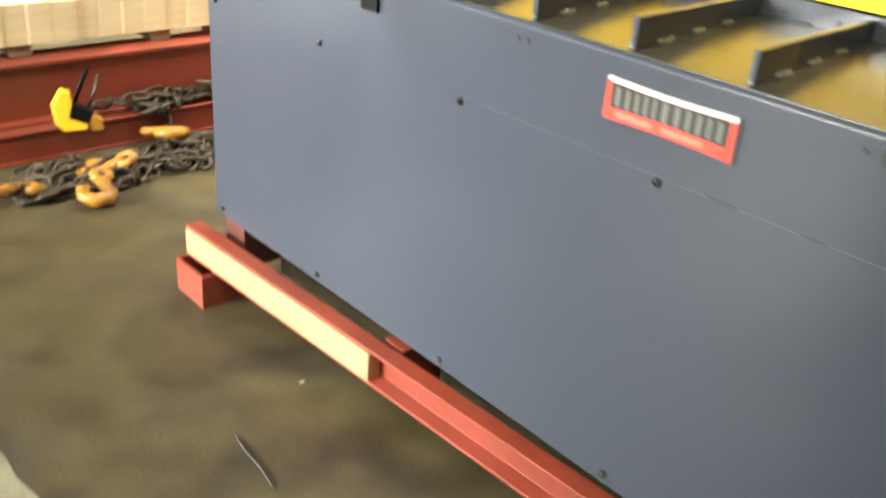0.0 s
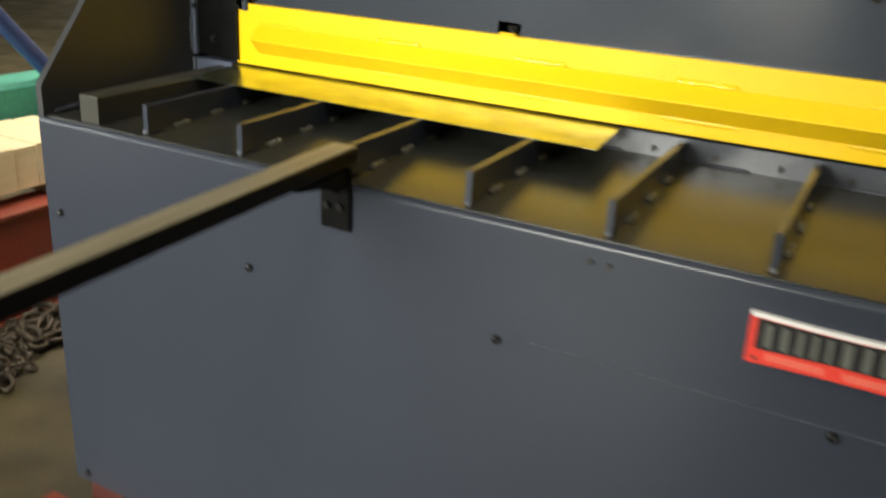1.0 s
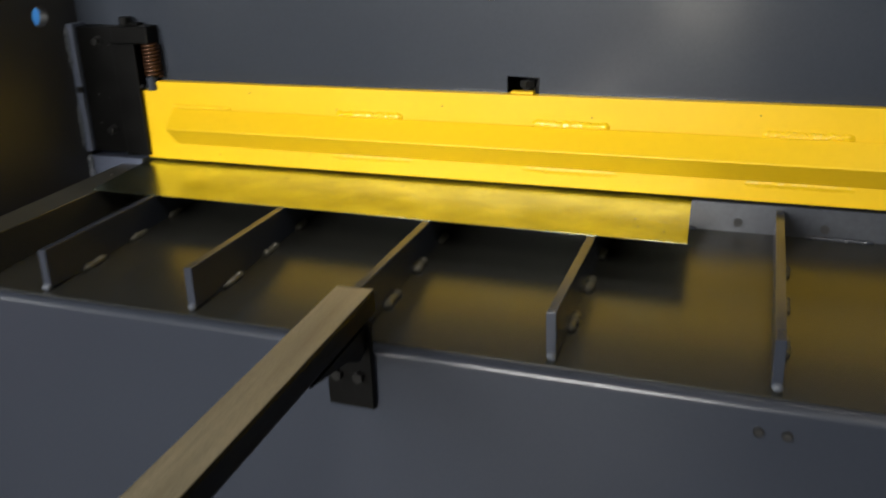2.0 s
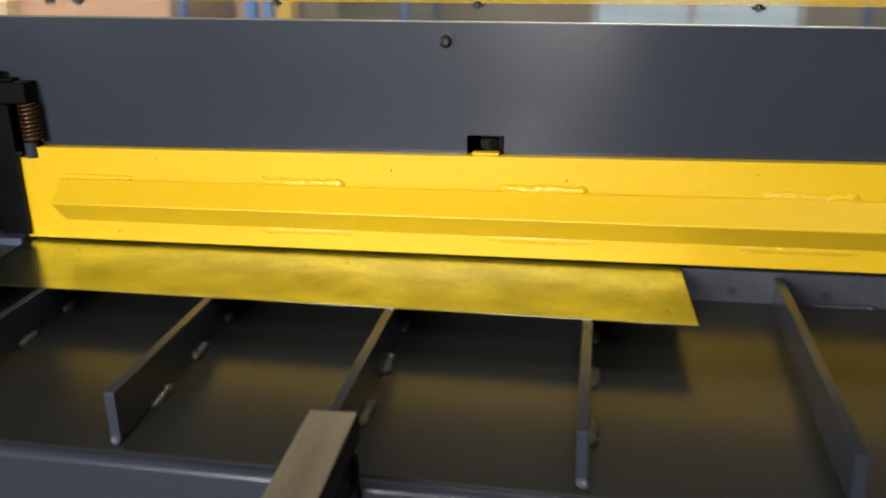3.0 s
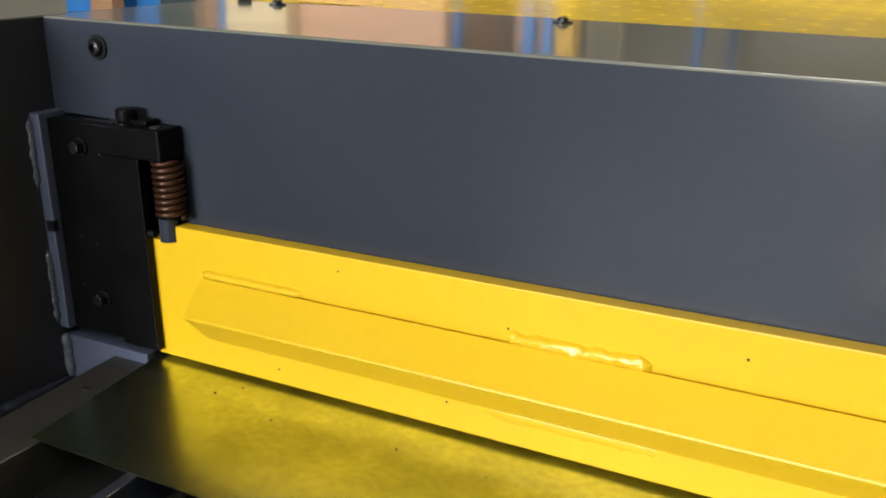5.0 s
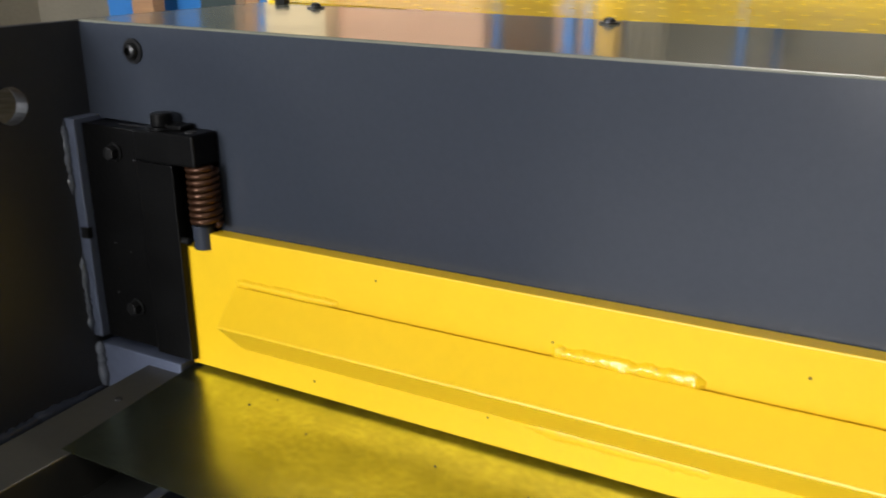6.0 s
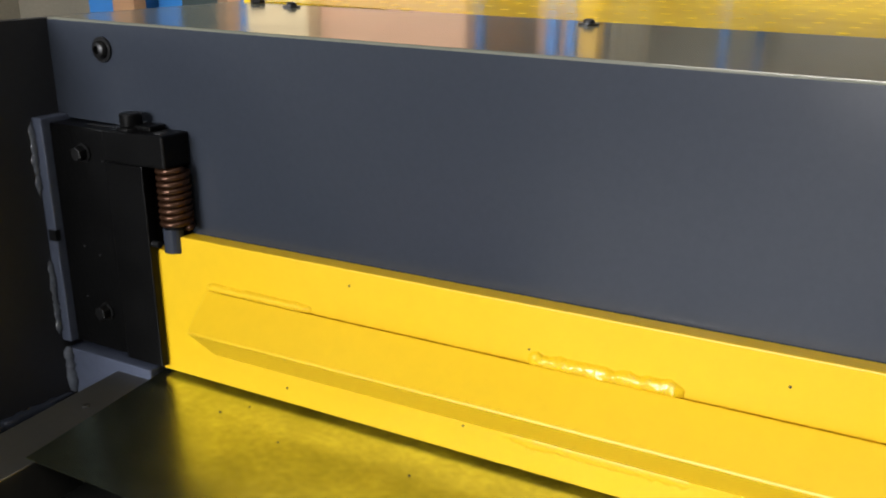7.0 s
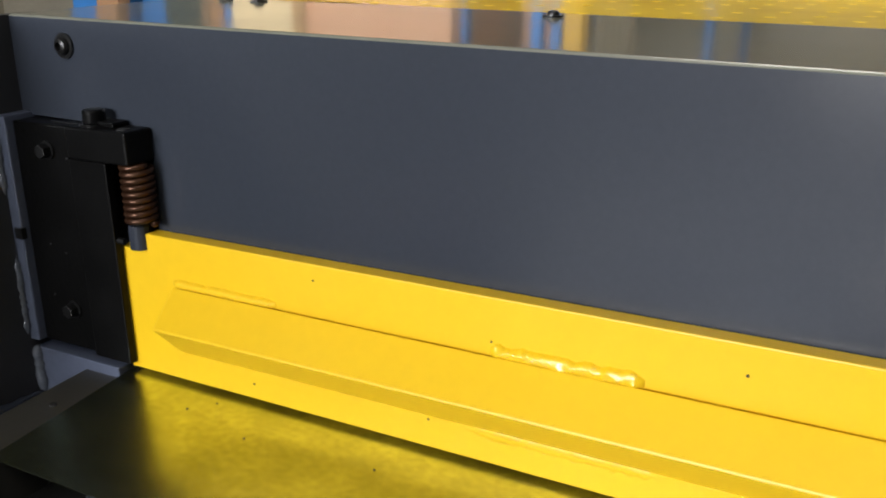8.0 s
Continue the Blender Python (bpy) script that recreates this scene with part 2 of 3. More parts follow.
def weld_run(x0, x1, z, h, y, seed, lift=1.0, lumpy=1.0):
    """A flat run of weld metal on a face that looks to -y: a ragged ribbon of shallow ripples with lumps."""
    rng = random.Random(seed)
    nx, nz = max(40, int((x1 - x0) / 0.0009)), 12
    lumps, x = [], x0 + 0.002
    while x < x1:
        lumps.append((x, rng.uniform(-0.42, 0.34), rng.uniform(0.0016, 0.0034), rng.uniform(0.16, 0.34), lumpy * rng.uniform(0.0003, 0.0011)))
        x += rng.uniform(0.0011, 0.003)
    bm = bmesh.new()
    grid = []
    for i in range(nx + 1):
        px = x0 + (x1 - x0) * i / nx
        ends = min(1, (px - x0) / 0.006, (x1 - px) / 0.006)
        up = 0.5 + 0.22 * noise.noise(Vector((px * 110, 3.1, seed))) + 0.08 * noise.noise(Vector((px * 420, 7.3, seed)))
        down = 0.5 + 0.22 * noise.noise(Vector((px * 130, 11.7, seed))) + 0.08 * noise.noise(Vector((px * 420, 17.9, seed)))
        row = []
        for j in range(nz + 1):
            f = 2 * j / nz - 1
            q = f * (up if f > 0 else down) * (0.6 + 0.4 * ends)
            d = -0.0045 + 0.0052 * lift * ends ** 0.5 * max(0, 1 - f * f) ** 0.5
            d += lumpy * 0.00016 * math.sin(px * 2600 + 5 * f * f + seed) * (1 - f * f)
            for cx, cq, rx, rq, high in lumps:
                e = ((px - cx) / rx) ** 2 + ((q - cq) / rq) ** 2
                if e < 1:
                    d += high * (1 - e) ** 2 * (1 - f * f)
            row.append(bm.verts.new((px, y - d, z + q * h)))
        grid.append(row)
    for a, c in zip(grid, grid[1:]):
        for j in range(nz):
            bm.faces.new((a[j], a[j + 1], c[j + 1], c[j]))
    return bm


def socket_screw(x, y, z, parent, facing="y", r=0.0072, washer=0.0098, name="screw"):
    """A button head screw with a socket and a washer, looking to -y, or up (z)."""
    turn = pose(x, y, z, 90, 0, 0) if facing == "y" else pose(x, y, z) @ Matrix.Diagonal((1, 1, 0.68, 1))
    bm = cyl(washer, 0.002, turn @ pose(0, 0, 0.001), 24)
    prof = [(r, 0.002), (r * 0.96, 0.004), (r * 0.8, 0.0062), (r * 0.5, 0.0072), (r * 0.45, 0.0072), (r * 0.42, 0.0035)]
    rings = [[bm.verts.new(turn @ Vector((q * math.cos(k * math.pi / 10), q * math.sin(k * math.pi / 10), h))) for k in range(20)] for q, h in prof]
    for p, q in zip(rings, rings[1:]):
        for k in range(20):
            bm.faces.new((p[k], p[(k + 1) % 20], q[(k + 1) % 20], q[k]))
    bm.faces.new(rings[-1])
    return part(name, bm, BOLT, parent, smooth=False)


# ---- the hall ----
setting("floor", box(-9, 9, -9, 7, -0.2, 0), CONCRETE, "brown stained bare concrete workshop floor")
# Unseen roof, coloured dark so that less of it is mirrored below.
setting("ceiling", box(-9, 9, -9, 7, 6.0, 6.1), ROOF, "unseen metal roof sheeting, darkened to dim reflections")
bm = box(-9, 0.45, 7, 7.2, 0, 6)
box(2.05, 9, 7, 7.2, 0, 6, bm=bm)
box(0.45, 2.05, 7, 7.2, 0, 1.7, bm=bm)
box(0.45, 2.05, 7, 7.2, 3.1, 6, bm=bm)
setting("wall_north", bm, WALL, "plain beige block wall with a bright window")
north_window = tagged(new("window_1"), "white-framed two-pane window in the block wall", kind="structure")
for x0, x1, z0, z1 in ((0.45, 0.5, 1.7, 3.1), (2.0, 2.05, 1.7, 3.1), (1.19, 1.25, 1.75, 3.05), (0.5, 2.0, 1.7, 1.75), (0.5, 2.0, 3.05, 3.1)):
    part("window_frame", box(x0, x1, 7.05, 7.12, z0, z1, 0.004), PAPER, north_window)
# The wide opening is added for the west lamp.
bm = box(-9.2, -9, -3.6, 7.2, 0, 6)
box(-9.2, -9, -8.4, -3.6, 0, 1.4, bm=bm)
box(-9.2, -9, -8.4, -3.6, 4.2, 6, bm=bm)
box(-9.2, -9, -9.2, -8.4, 0, 6, bm=bm)
setting("wall_west", bm, WALL, "plain beige block wall with an added wide opening")
setting("wall_east", box(9, 9.2, -9.2, 7.2, 0, 6), WALL, "plain beige block wall")
# The window opening is added for the front lamp.
bm = box(-9, -3.5, -9.2, -9, 0, 6)
box(-3.5, -0.6, -9.2, -9, 0, 1.9, bm=bm)
box(-3.5, 0.9, -9.2, -9, 4.7, 6, bm=bm)
setting("wall_south", bm, WALL, "plain beige block wall with an open doorway and an added window opening")
# Unseen wall end, made near black to darken what the beam mirrors.
bm = box(0.9, 9, -9.2, -9, 0, 6)
box(0.65, 0.9, -9.2, -9, 0, 1.9, bm=bm)
setting("wall_south_east", bm, DARK, "unseen wall end, darkened to dim reflections")
# Added unseen screen: blocks light and darkens reflections on the right.
setting("partition", box(0.75, 9, -2.7, -2.6, 0, 2.7), mat("light_screen_dark", (0.07, 0.062, 0.05), 0.7, var=0.15), "unseen dark screen added to shade the right side")
setting("ground", box(-60, 60, -60, -9.2, -0.2, -0.01), mat("outside_paving", (0.72, 0.7, 0.64), 0.8, var=0.08), "sunlit pale paving outside the open door")

# ---- the shear ----
X0, X1 = -0.014, 2.62      # ends of the folded front sheet
TABLE = 1.07
shear = thing("guillotine_shear", "blue-grey steel guillotine shear with yellow clamp, standing on red beams", "machine")

front_profile = [(0.0, 0.238), (0.0, 1.007), *arc(0.009, 1.007, 0.009, 180, 95, 6), (0.03, 1.017), (0.03, 1.012), (0.012, 1.011), *arc(0.009, 1.007, 0.004, 100, 180, 4), (0.005, 0.238)]
front_panel = part("front_panel", prism(front_profile, X0, X1), PAINT, shear)
part("tray", prism([(0.012, 1.018), (0.41, 1.036), (0.41, 1.030), (0.012, 1.013)], X0 + 0.01, X1 - 0.01), TRAY, shear, "glossy dark tray between the ribs")
part("frame_bottom", box(0.0, 2.6, 0.03, 0.5, 0.242, 0.26), PAINT, shear)
part("rear_panel", box(0.0, 2.6, 0.62, 0.63, 0.24, 1.2), PAINT, shear)

SIDE = [(0.006, 0.24), (0.006, 1.072), (0.012, 1.082), (0.245, 1.368), (0.252, 1.3725), (0.76, 1.3725), (0.76, 0.24)]


def side_plate(lo, hi):
    bm = bmesh.new()
    outer = SIDE
    hole = [(0.343 + 0.0158 * math.cos(a), 1.3095 + 0.0158 * math.sin(a)) for a in [2 * math.pi * k / 24 for k in range(24)]]
    for x in (lo, hi):
        edges = []
        for loop in (outer, hole):
            vs = [bm.verts.new((x, y, z)) for y, z in loop]
            edges += [bm.edges.new((vs[i], vs[(i + 1) % len(vs)])) for i in range(len(vs))]
        bmesh.ops.triangle_fill(bm, use_beauty=True, use_dissolve=False, edges=edges)
    bm.verts.ensure_lookup_table()
    n = len(outer) + len(hole)
    for base, loop in ((0, outer), (len(outer), hole)):
        for i in range(len(loop)):
            j = (i + 1) % len(loop)
            a, c = bm.verts[base + i], bm.verts[base + j]
            d, e = bm.verts[n + base + j], bm.verts[n + base + i]
            bm.faces.new((a, c, d, e))
    return bm


part("side_plate", side_plate(-0.021, -0.006), PLATE_PAINT, shear, "slanted steel end plate with a round hole")
part("side_plate", side_plate(2.6, 2.615), PLATE_PAINT, shear)

for x, z in ((0.03, 1.3768), (2.5, 1.322)):
    part("hex_bolt", cyl(0.0075, 0.006, pose(x, 0.648, z - 0.001), 6, bevel=0.0008), BOLT, shear)

# bolster behind the ribs, with countersunk holes
# Bolster paint lightened so that its colour carries the silvery sheen.
bolster = part("bolster", box(0.16, 2.6, 0.41, 0.45, 0.95, 1.0745, 0.001), mat("sheen_bolster_paint", (0.058, 0.063, 0.074), 0.22, var=0.12, scale=12, fine=160, bump=0.02, rough_var=0.03), shear)
for i in range(20):
    part("bolt_hole", cyl(0.0056, 0.003, pose(1.022 + 0.1045 * (i - 7), 0.4095, 1.049, 90), 14), DARK, bolster)
for i in range(12):
    x = 0.30 + 0.2134 * i
    part("weld_bead", bead((x - 0.05, 0.408, 1.037), (x + 0.03, 0.408, 1.037), 0.0028, 40 + i), PAINT, bolster, smooth=True)
part("lower_blade", box(0.02, 2.58, 0.452, 0.478, 0.98, 1.0755, 0.001), BLADE, shear)

# ribs
RIB0, PITCH = 0.24, 0.2134
RIB_TURN = 3.0             # the ribs stand slightly askew
for i in range(11):
    x = RIB0 + PITCH * i
    turn = pose(x, 0.024, 0, 0, 0, RIB_TURN) @ pose(-x, -0.024, 0)
    rib = part("rib", box(x - 0.0065, x + 0.0038, 0.024, 0.409, 1.021, TABLE, 0.0008, m=turn), PAINT, shear)
    for k, (a, c) in enumerate(((0.085, 0.13), (0.185, 0.222), (0.28, 0.308))):
        p, q = turn @ Vector((x + 0.0058, a, 1.0195 + a * 0.045)), turn @ Vector((x + 0.0058, c, 1.0195 + c * 0.045))
        part("weld_bead", bead(p, q, 0.0056, i * 7 + k, 0.75, 12), RIB_WELD, rib, smooth=True)
    part("weld_bead", bead((x - 0.006, 0.0235, 1.022), (x + 0.004, 0.0235, 1.022), 0.004, i * 7 + 5), WELD, rib, smooth=True)
gauge = part("squaring_bar", prism([(0.088, 0.012), (0.134, 0.012), (0.1225, 0.449), (0.0535, 0.449)], 1.02, TABLE, "z", bevel=0.0012), mat("oily_bar_steel", (0.044, 0.043, 0.037), 0.33, rough_var=0.04, var=0.12, scale=9, fine=140, bump=0.02), shear, "thick dark steel squaring bar beside the end plate")
part("pin_hole", cyl(0.003, 0.002, pose(0.0895, 0.335, TABLE + 0.0004), 12), DARK, gauge)

part("foot_weld", bead((-0.003, 0.03, 1.024), (-0.003, 0.392, 1.036), 0.006, 77, 0.9, 80), PAINT, shear, "thick painted weld along the end plate", smooth=True)

# clamp
clamp = part("clamp_beam", prism([(0.108, 1.0805), (0.108, 1.19), (0.142, 1.19), (0.142, 1.2045), (2.5, 1.2045), (2.5, 1.0805)], 0.405, 0.4194, "y", bevel=0.0012), YELLOW, shear, "bright yellow hold-down clamp beam")
angle = [(0.4012, 1.165), (0.3745, 1.137), (0.4035, 1.1065), (0.4035, 1.1135), (0.3815, 1.137), (0.4012, 1.158)]
part("angle_bar", prism(angle, 0.17, 2.44, bevel=0.0018), YELLOW, clamp)
for i in range(8):
    a = 0.454 + 0.2945 * i
    part("weld_bead", weld_run(a, a + 0.106, 1.166, 0.0125, 0.4012, 100 + i, 0.86), YELLOW_WELD, clamp, smooth=True)
    part("weld_bead", bead((a - 0.02, 0.4059, 1.1035), (a + 0.12, 0.4059, 1.1035), 0.0019, 130 + i, 2.6, 40), YELLOW, clamp, smooth=True)
part("fillet", weld_run(0.168, 0.274, 1.166, 0.0085, 0.4012, 90, 0.78, 0.25), YELLOW, clamp, smooth=True)

for x, z, r in ((0.405, 1.103, 0.0009), (0.455, 1.173, 0.0008), (0.62, 1.185, 0.001), (0.31, 1.192, 0.0008), (0.83, 1.178, 0.0011), (1.04, 1.19, 0.0009), (0.245, 1.094, 0.0009)):
    part("paint_chip", cyl(r, 0.0008, pose(x, 0.4047, z, 90), 7), DARK, clamp)

# blade beam: the big box, raked down to the right
RAKE = math.degrees(math.atan(0.022))
beam = new("blade_beam")
beam.parent = shear
beam.matrix_local = pose(-0.006, 0, 1.3735, 0, RAKE, 0)


def beam_part(name, bm, material, label=""):
    return part(name, bm, material, beam, label)


fr = [(0, -0.084), (0, -0.0018), (2.58, -0.0018), (2.58, -0.19), (0.764, -0.19), (0.764, -0.131), (0.719, -0.131), (0.719, -0.19), (0.146, -0.19), (0.146, -0.084)]
beam_part("front_sheet", prism(fr, 0.42, 0.424, "y"), BEAM_PAINT)
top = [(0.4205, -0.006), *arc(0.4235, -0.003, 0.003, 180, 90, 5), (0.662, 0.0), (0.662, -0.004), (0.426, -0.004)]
beam_part("top_cover", prism(top, 0, 2.58), PAINT_TOP, "glossy top sheet, coloured paler for dust and haze")
# Unseen backing, coloured near black for the shade inside the beam.
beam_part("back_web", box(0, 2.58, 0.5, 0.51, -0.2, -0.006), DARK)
for x in (0.066, 0.695, 1.324, 1.953):
    socket_screw(x, 0.42, -0.0228, beam, "y", 0.0075, 0.0104)
for x in (0.096, 0.406, 0.694, 1.056, 1.36, 1.67):
    socket_screw(x, 0.628, 0.0003, beam, "z", 0.0052, 0.0088)

# rear guard, a perforated sheet
def guard_sheet(nx, ny, pitch, rows, r):
    verts, faces, known = [], [], {}

    def vert(x, y, z):
        key = (round(x, 5), round(y, 5), round(z, 5))
        if key not in known:
            known[key] = len(verts)
            verts.append(key)
        return known[key]

    hx, hy = pitch / 2, rows / 2
    rim = [(hx, 0), (hx, hy), (hx / 2, hy), (0, hy), (-hx / 2, hy), (-hx, hy), (-hx, 0), (-hx, -hy), (-hx / 2, -hy), (0, -hy), (hx / 2, -hy), (hx, -hy)]
    for j in range(ny):
        odd, y = j % 2, j * rows
        if odd:
            for x in (-hx, (nx - 1) * pitch):
                cols = [x, x + hx / 2, x + hx]
                faces += [tuple(vert(a, c, 0) for a, c in ((p, y - hy), (q, y - hy), (q, y), (q, y + hy), (p, y + hy), (p, y))) for p, q in zip(cols, cols[1:])]
        for i in range(nx - odd):
            x = i * pitch + hx * odd
            rings = [[vert(x + a, y + c, 0) for a, c in rim]]
            for f, z in ((1.5, 0.0), (1.0, -0.0004), (0.93, -0.003)):
                rings.append([vert(x + f * r * math.cos(k * math.pi / 6), y + f * r * math.sin(k * math.pi / 6), z) for k in range(12)])
            for p, q in zip(rings, rings[1:]):
                for k in range(12):
                    faces.append((p[k], p[(k + 1) % 12], q[(k + 1) % 12], q[k]))
    me = bpy.data.meshes.new("rear_guard")
    me.from_pydata(verts, [], faces)
    me.materials.append(GUARD)
    return me


guard = new("rear_guard", guard_sheet(35, 20, 0.072, 0.0355, 0.0046))
guard.parent = beam
guard.matrix_local = pose(0.05, 0.682, 0.001, -0.8, 0.35, 0)
tagged(guard, "yellow perforated sheet guard behind the beam")
GUARD_TILT = pose(0, 0.682, 0, -0.8, 0.35, 0) @ pose(0, -0.682, 0)
for a in ((0.014, 2.58, 0.6635, 0.6642, -0.004, 0.0006), (0.004, 0.0135, 0.663, 1.38, -0.02, 0.002), (0.004, 2.58, 1.3745, 1.385, -0.04, 0.0015)):
    beam_part("guard_rim", box(*a, 0.0002, m=GUARD_TILT), GUARD)

# ---- supports under the machine ----
stub = thing("steel_stub", "short red steel box tube standing on the concrete floor", "steel block", (0.015, -0.035, 0))
bm = bmesh.new()
for a in ((-0.075, 0.075, -0.075, -0.068), (-0.075, 0.075, 0.068, 0.075), (-0.075, -0.068, -0.068, 0.068), (0.068, 0.075, -0.068, 0.068)):
    box(*a, 0, 0.1, bm=bm)
part("tube_wall", bm, RED, stub)
footing = thing("support_beam", "long red primed steel channel lying under the machine front", "steel beam", (-0.06, -0.075, 0.1), rz=2.3)
part("channel", prism([(0, 0), (0.047, 0), (0.047, 0.095), (0, 0.095), (0, 0.087), (0.039, 0.085), (0.039, 0.01), (0, 0.008)], 0, 2.7, bevel=0.0015), RED, footing)
timber = thing("timber_batten", "clean sawn pine batten lying in the red channel", "timber", (-0.058, -0.0785, 0.108), rz=2.3)
part("batten", box(0, 0.82, 0, 0.04, 0, 0.077, 0.003), WOOD, timber)

for x0, x1 in ((0.11, 0.72), (0.82, 2.5)):
    t = thing("timber_bearer", "oily weathered timber bearer below the machine frame", "timber", (x0, 0.13, 0), "bearers under the machine")
    part("beam", box(0, x1 - x0, 0, 0.11, 0, 0.193, 0.004), BEARER, t)
packer_places = ((0.17, 0.06, 0.195, 0.09, BROWN, "brown timber packer under the machine frame"), (0.36, 0.07, 0.195, 0.2, DARK, "dark rubber packer under the machine frame"),
                 (0.53, 0.07, 0.195, 0.2, BROWN, "dark oily timber packer under the machine frame"), (1.06, 0.06, 0.198, 0.22, DARK, "dark rubber packer under the machine frame"),
                 (1.42, 0.07, 0.198, 0.2, WOOD, "pale timber packer under the machine frame"))
for x, y, z, w, m, label in packer_places:
    p = thing("packer", label, "packer", (x, y, z), "packers under the machine")
    part("block", box(-w / 2, w / 2, 0, 0.12, 0, 0.242 - z, 0.002), m, p)
cross = thing("cross_beam", "short red steel bar crossing below the machine", "steel beam", (0.77, 0.022, 0.09))
part("bar", box(-0.035, 0.035, 0, 0.3, 0.0, 0.1, 0.003), RED, cross)
# Foot's red is darkened to maroon to paint in the shade under the frame.
part("machine_foot", box(0.01, 0.11, 0.014, 0.16, 0.1, 0.236, 0.002), mat("shaded_red_paint", (0.07, 0.014, 0.009), 0.6, var=0.2, scale=8), shear, "red steel foot pad, colour darkened for shade")

# ---- front sheet details ----
for x in (0.0225, 0.487, 0.951, 1.412, 1.876, 2.34):
    socket_screw(x, 0.0, 0.837, front_panel, "y", 0.0062, 0.0078)
    socket_screw(x, 0.0, 0.257, front_panel, "y", 0.0062, 0.0078)
for x in (1.0805, 1.1055, 1.712, 1.737):
    part("hole_rim", cyl(0.0052, 0.0012, pose(x, -0.0005, 0.987, 90), 18), BOLT, front_panel)
    part("tapped_hole", cyl(0.0036, 0.0012, pose(x, -0.0011, 0.987, 90), 14), DARK, front_panel)
for z in (0.255, 0.455, 0.665, 0.9):
    part("edge_screw", cyl(0.006, 0.006, pose(-0.0235, 0.018, z, 0, 90, 0), 12, bevel=0.001), BOLT, front_panel)
part("seam", prism([(0.0002, 0.8456), (-0.0005, 0.8462), (-0.0005, 0.8468), (0.0002, 0.8476)], 1.0, X1 - 0.002), mat("seam_paint", (0.044, 0.051, 0.065), 0.3, var=0.3, scale=9), front_panel, "pale horizontal paint ridge")

# ---- name plate: plain shapes only ----
def plate_outline(w, h, sag, n=10):
    top = [(-w / 2 + w * i / n, h / 2 - sag * math.sin(math.pi * i / n)) for i in range(n + 1)]
    low = [(w / 2 - w * i / n, -h / 2 + sag * math.sin(math.pi * i / n)) for i in range(n + 1)]
    return top + low


name_plate = new("name_plate")
name_plate.parent = shear
name_plate.matrix_local = pose(1.4135, 0, 0.944)
tagged(name_plate, "red and black metal name plate with grey bars")
part("plate", prism(plate_outline(0.237, 0.067, 0.003), -0.0082, 0.0, "y", bevel=0.0006), PLATE_EDGE, name_plate, "thick plate with pale edges")
part("red_field", prism(plate_outline(0.2366, 0.0615, 0.003), -0.0088, -0.0082, "y"), LABEL_RED, name_plate).location = (0, 0, -0.0028)
part("black_field", prism(plate_outline(0.219, 0.0405, 0.0024), -0.0093, -0.0088, "y"), LABEL_BLACK, name_plate).location = (0, 0, 0.0068)
widths = (1.0, 1.0, 0.85, 0.85, 0.8, 1.3, 1.1, 1.0, 1.0, 0.85, 1.05)
step, x = 0.204 / (sum(widths) + 0.28 * 10), -0.102
for w in widths:
    part("bar", box(x + 0.24 * w * step, x + 0.74 * w * step, -0.0098, -0.0093, -0.009, 0.0212), LABEL_GREY, name_plate)
    x += (w + 0.28) * step
x = -0.094
for w in (0.07, 0.075):
    for k in range(8):
        part("bar", box(x, x + w / 8 * 0.72, -0.0093, -0.0088, -0.0262, -0.0168), LABEL_ROSE, name_plate)
        x += w / 8
    x += 0.02
for sx in (-0.107, 0.107):
    part("rivet", cyl(0.0028, 0.0016, pose(sx, -0.0094, -0.026, 90), 12), DARK, name_plate)

# ---- front support arm ----
arm = new("support_arm")
arm.parent = shear
arm.matrix_local = pose(0.6695, 0.0171, 1.0745, 0.57, 0, 4.14)
tagged(arm, "long dark flat-topped steel support arm")
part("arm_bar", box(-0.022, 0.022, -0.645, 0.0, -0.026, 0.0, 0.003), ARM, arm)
# Thin pale sheet that carries the painted sheen.
part("wear_face", box(-0.0205, 0.0205, -0.642, -0.002, 0.0003, 0.0009), ARM_TOP, arm, "pale top face with sheen in its colour")
part("gusset", prism([(-0.16, -0.03), (-0.028, -0.03), (-0.028, -0.055), (-0.05, -0.06), (-0.08, -0.045)], -0.02, 0.02, "x"), BLACK, arm)
plate = part("arm_plate", box(0.642, 0.695, -0.009, -0.001, 0.947, 1.046, 0.001), BLACK, shear, "black bolted plate that holds the arm")
for x in (0.655, 0.68):
    bm = cyl(0.0062, 0.006, pose(x, -0.012, 0.985, 90), 6)
    part("hex_bolt", bm, BOLT, plate)

# ---- hold-down bracket at the end ----
bracket = new("hold_down_bracket")
bracket.parent = shear
bracket.location = (-0.007, 0, 0)
tagged(bracket, "black steel guide block with spring and bolts")
part("weld_strip", box(-0.0035, 0.0125, 0.392, 0.44, 1.088, 1.292, 0.001), LIT_PAINT, bracket, "blue-grey welded strip")
part("notch", box(0.004, 0.013, 0.391, 0.396, 1.184, 1.194), BOLT, bracket)
part("weld_bead", bead((-0.001, 0.3905, 1.289), (-0.001, 0.3905, 1.222), 0.0046, 301, 0.8, 22), WELD, bracket, smooth=True)
part("weld_bead", bead((-0.001, 0.3905, 1.168), (-0.001, 0.3905, 1.092), 0.0046, 302, 0.8, 24), WELD, bracket, smooth=True)
part("guide_block", box(0.0128, 0.118, 0.399, 0.45, 1.088, 1.2875, 0.0015), BLACK, bracket)
part("guide_face", box(0.08, 0.1225, 0.3965, 0.4045, 1.086, 1.261, 0.001), BLACK, bracket)
part("spring_arm", box(0.086, 0.1545, 0.391, 0.4195, 1.263, 1.2895, 0.002), BLACK, bracket)
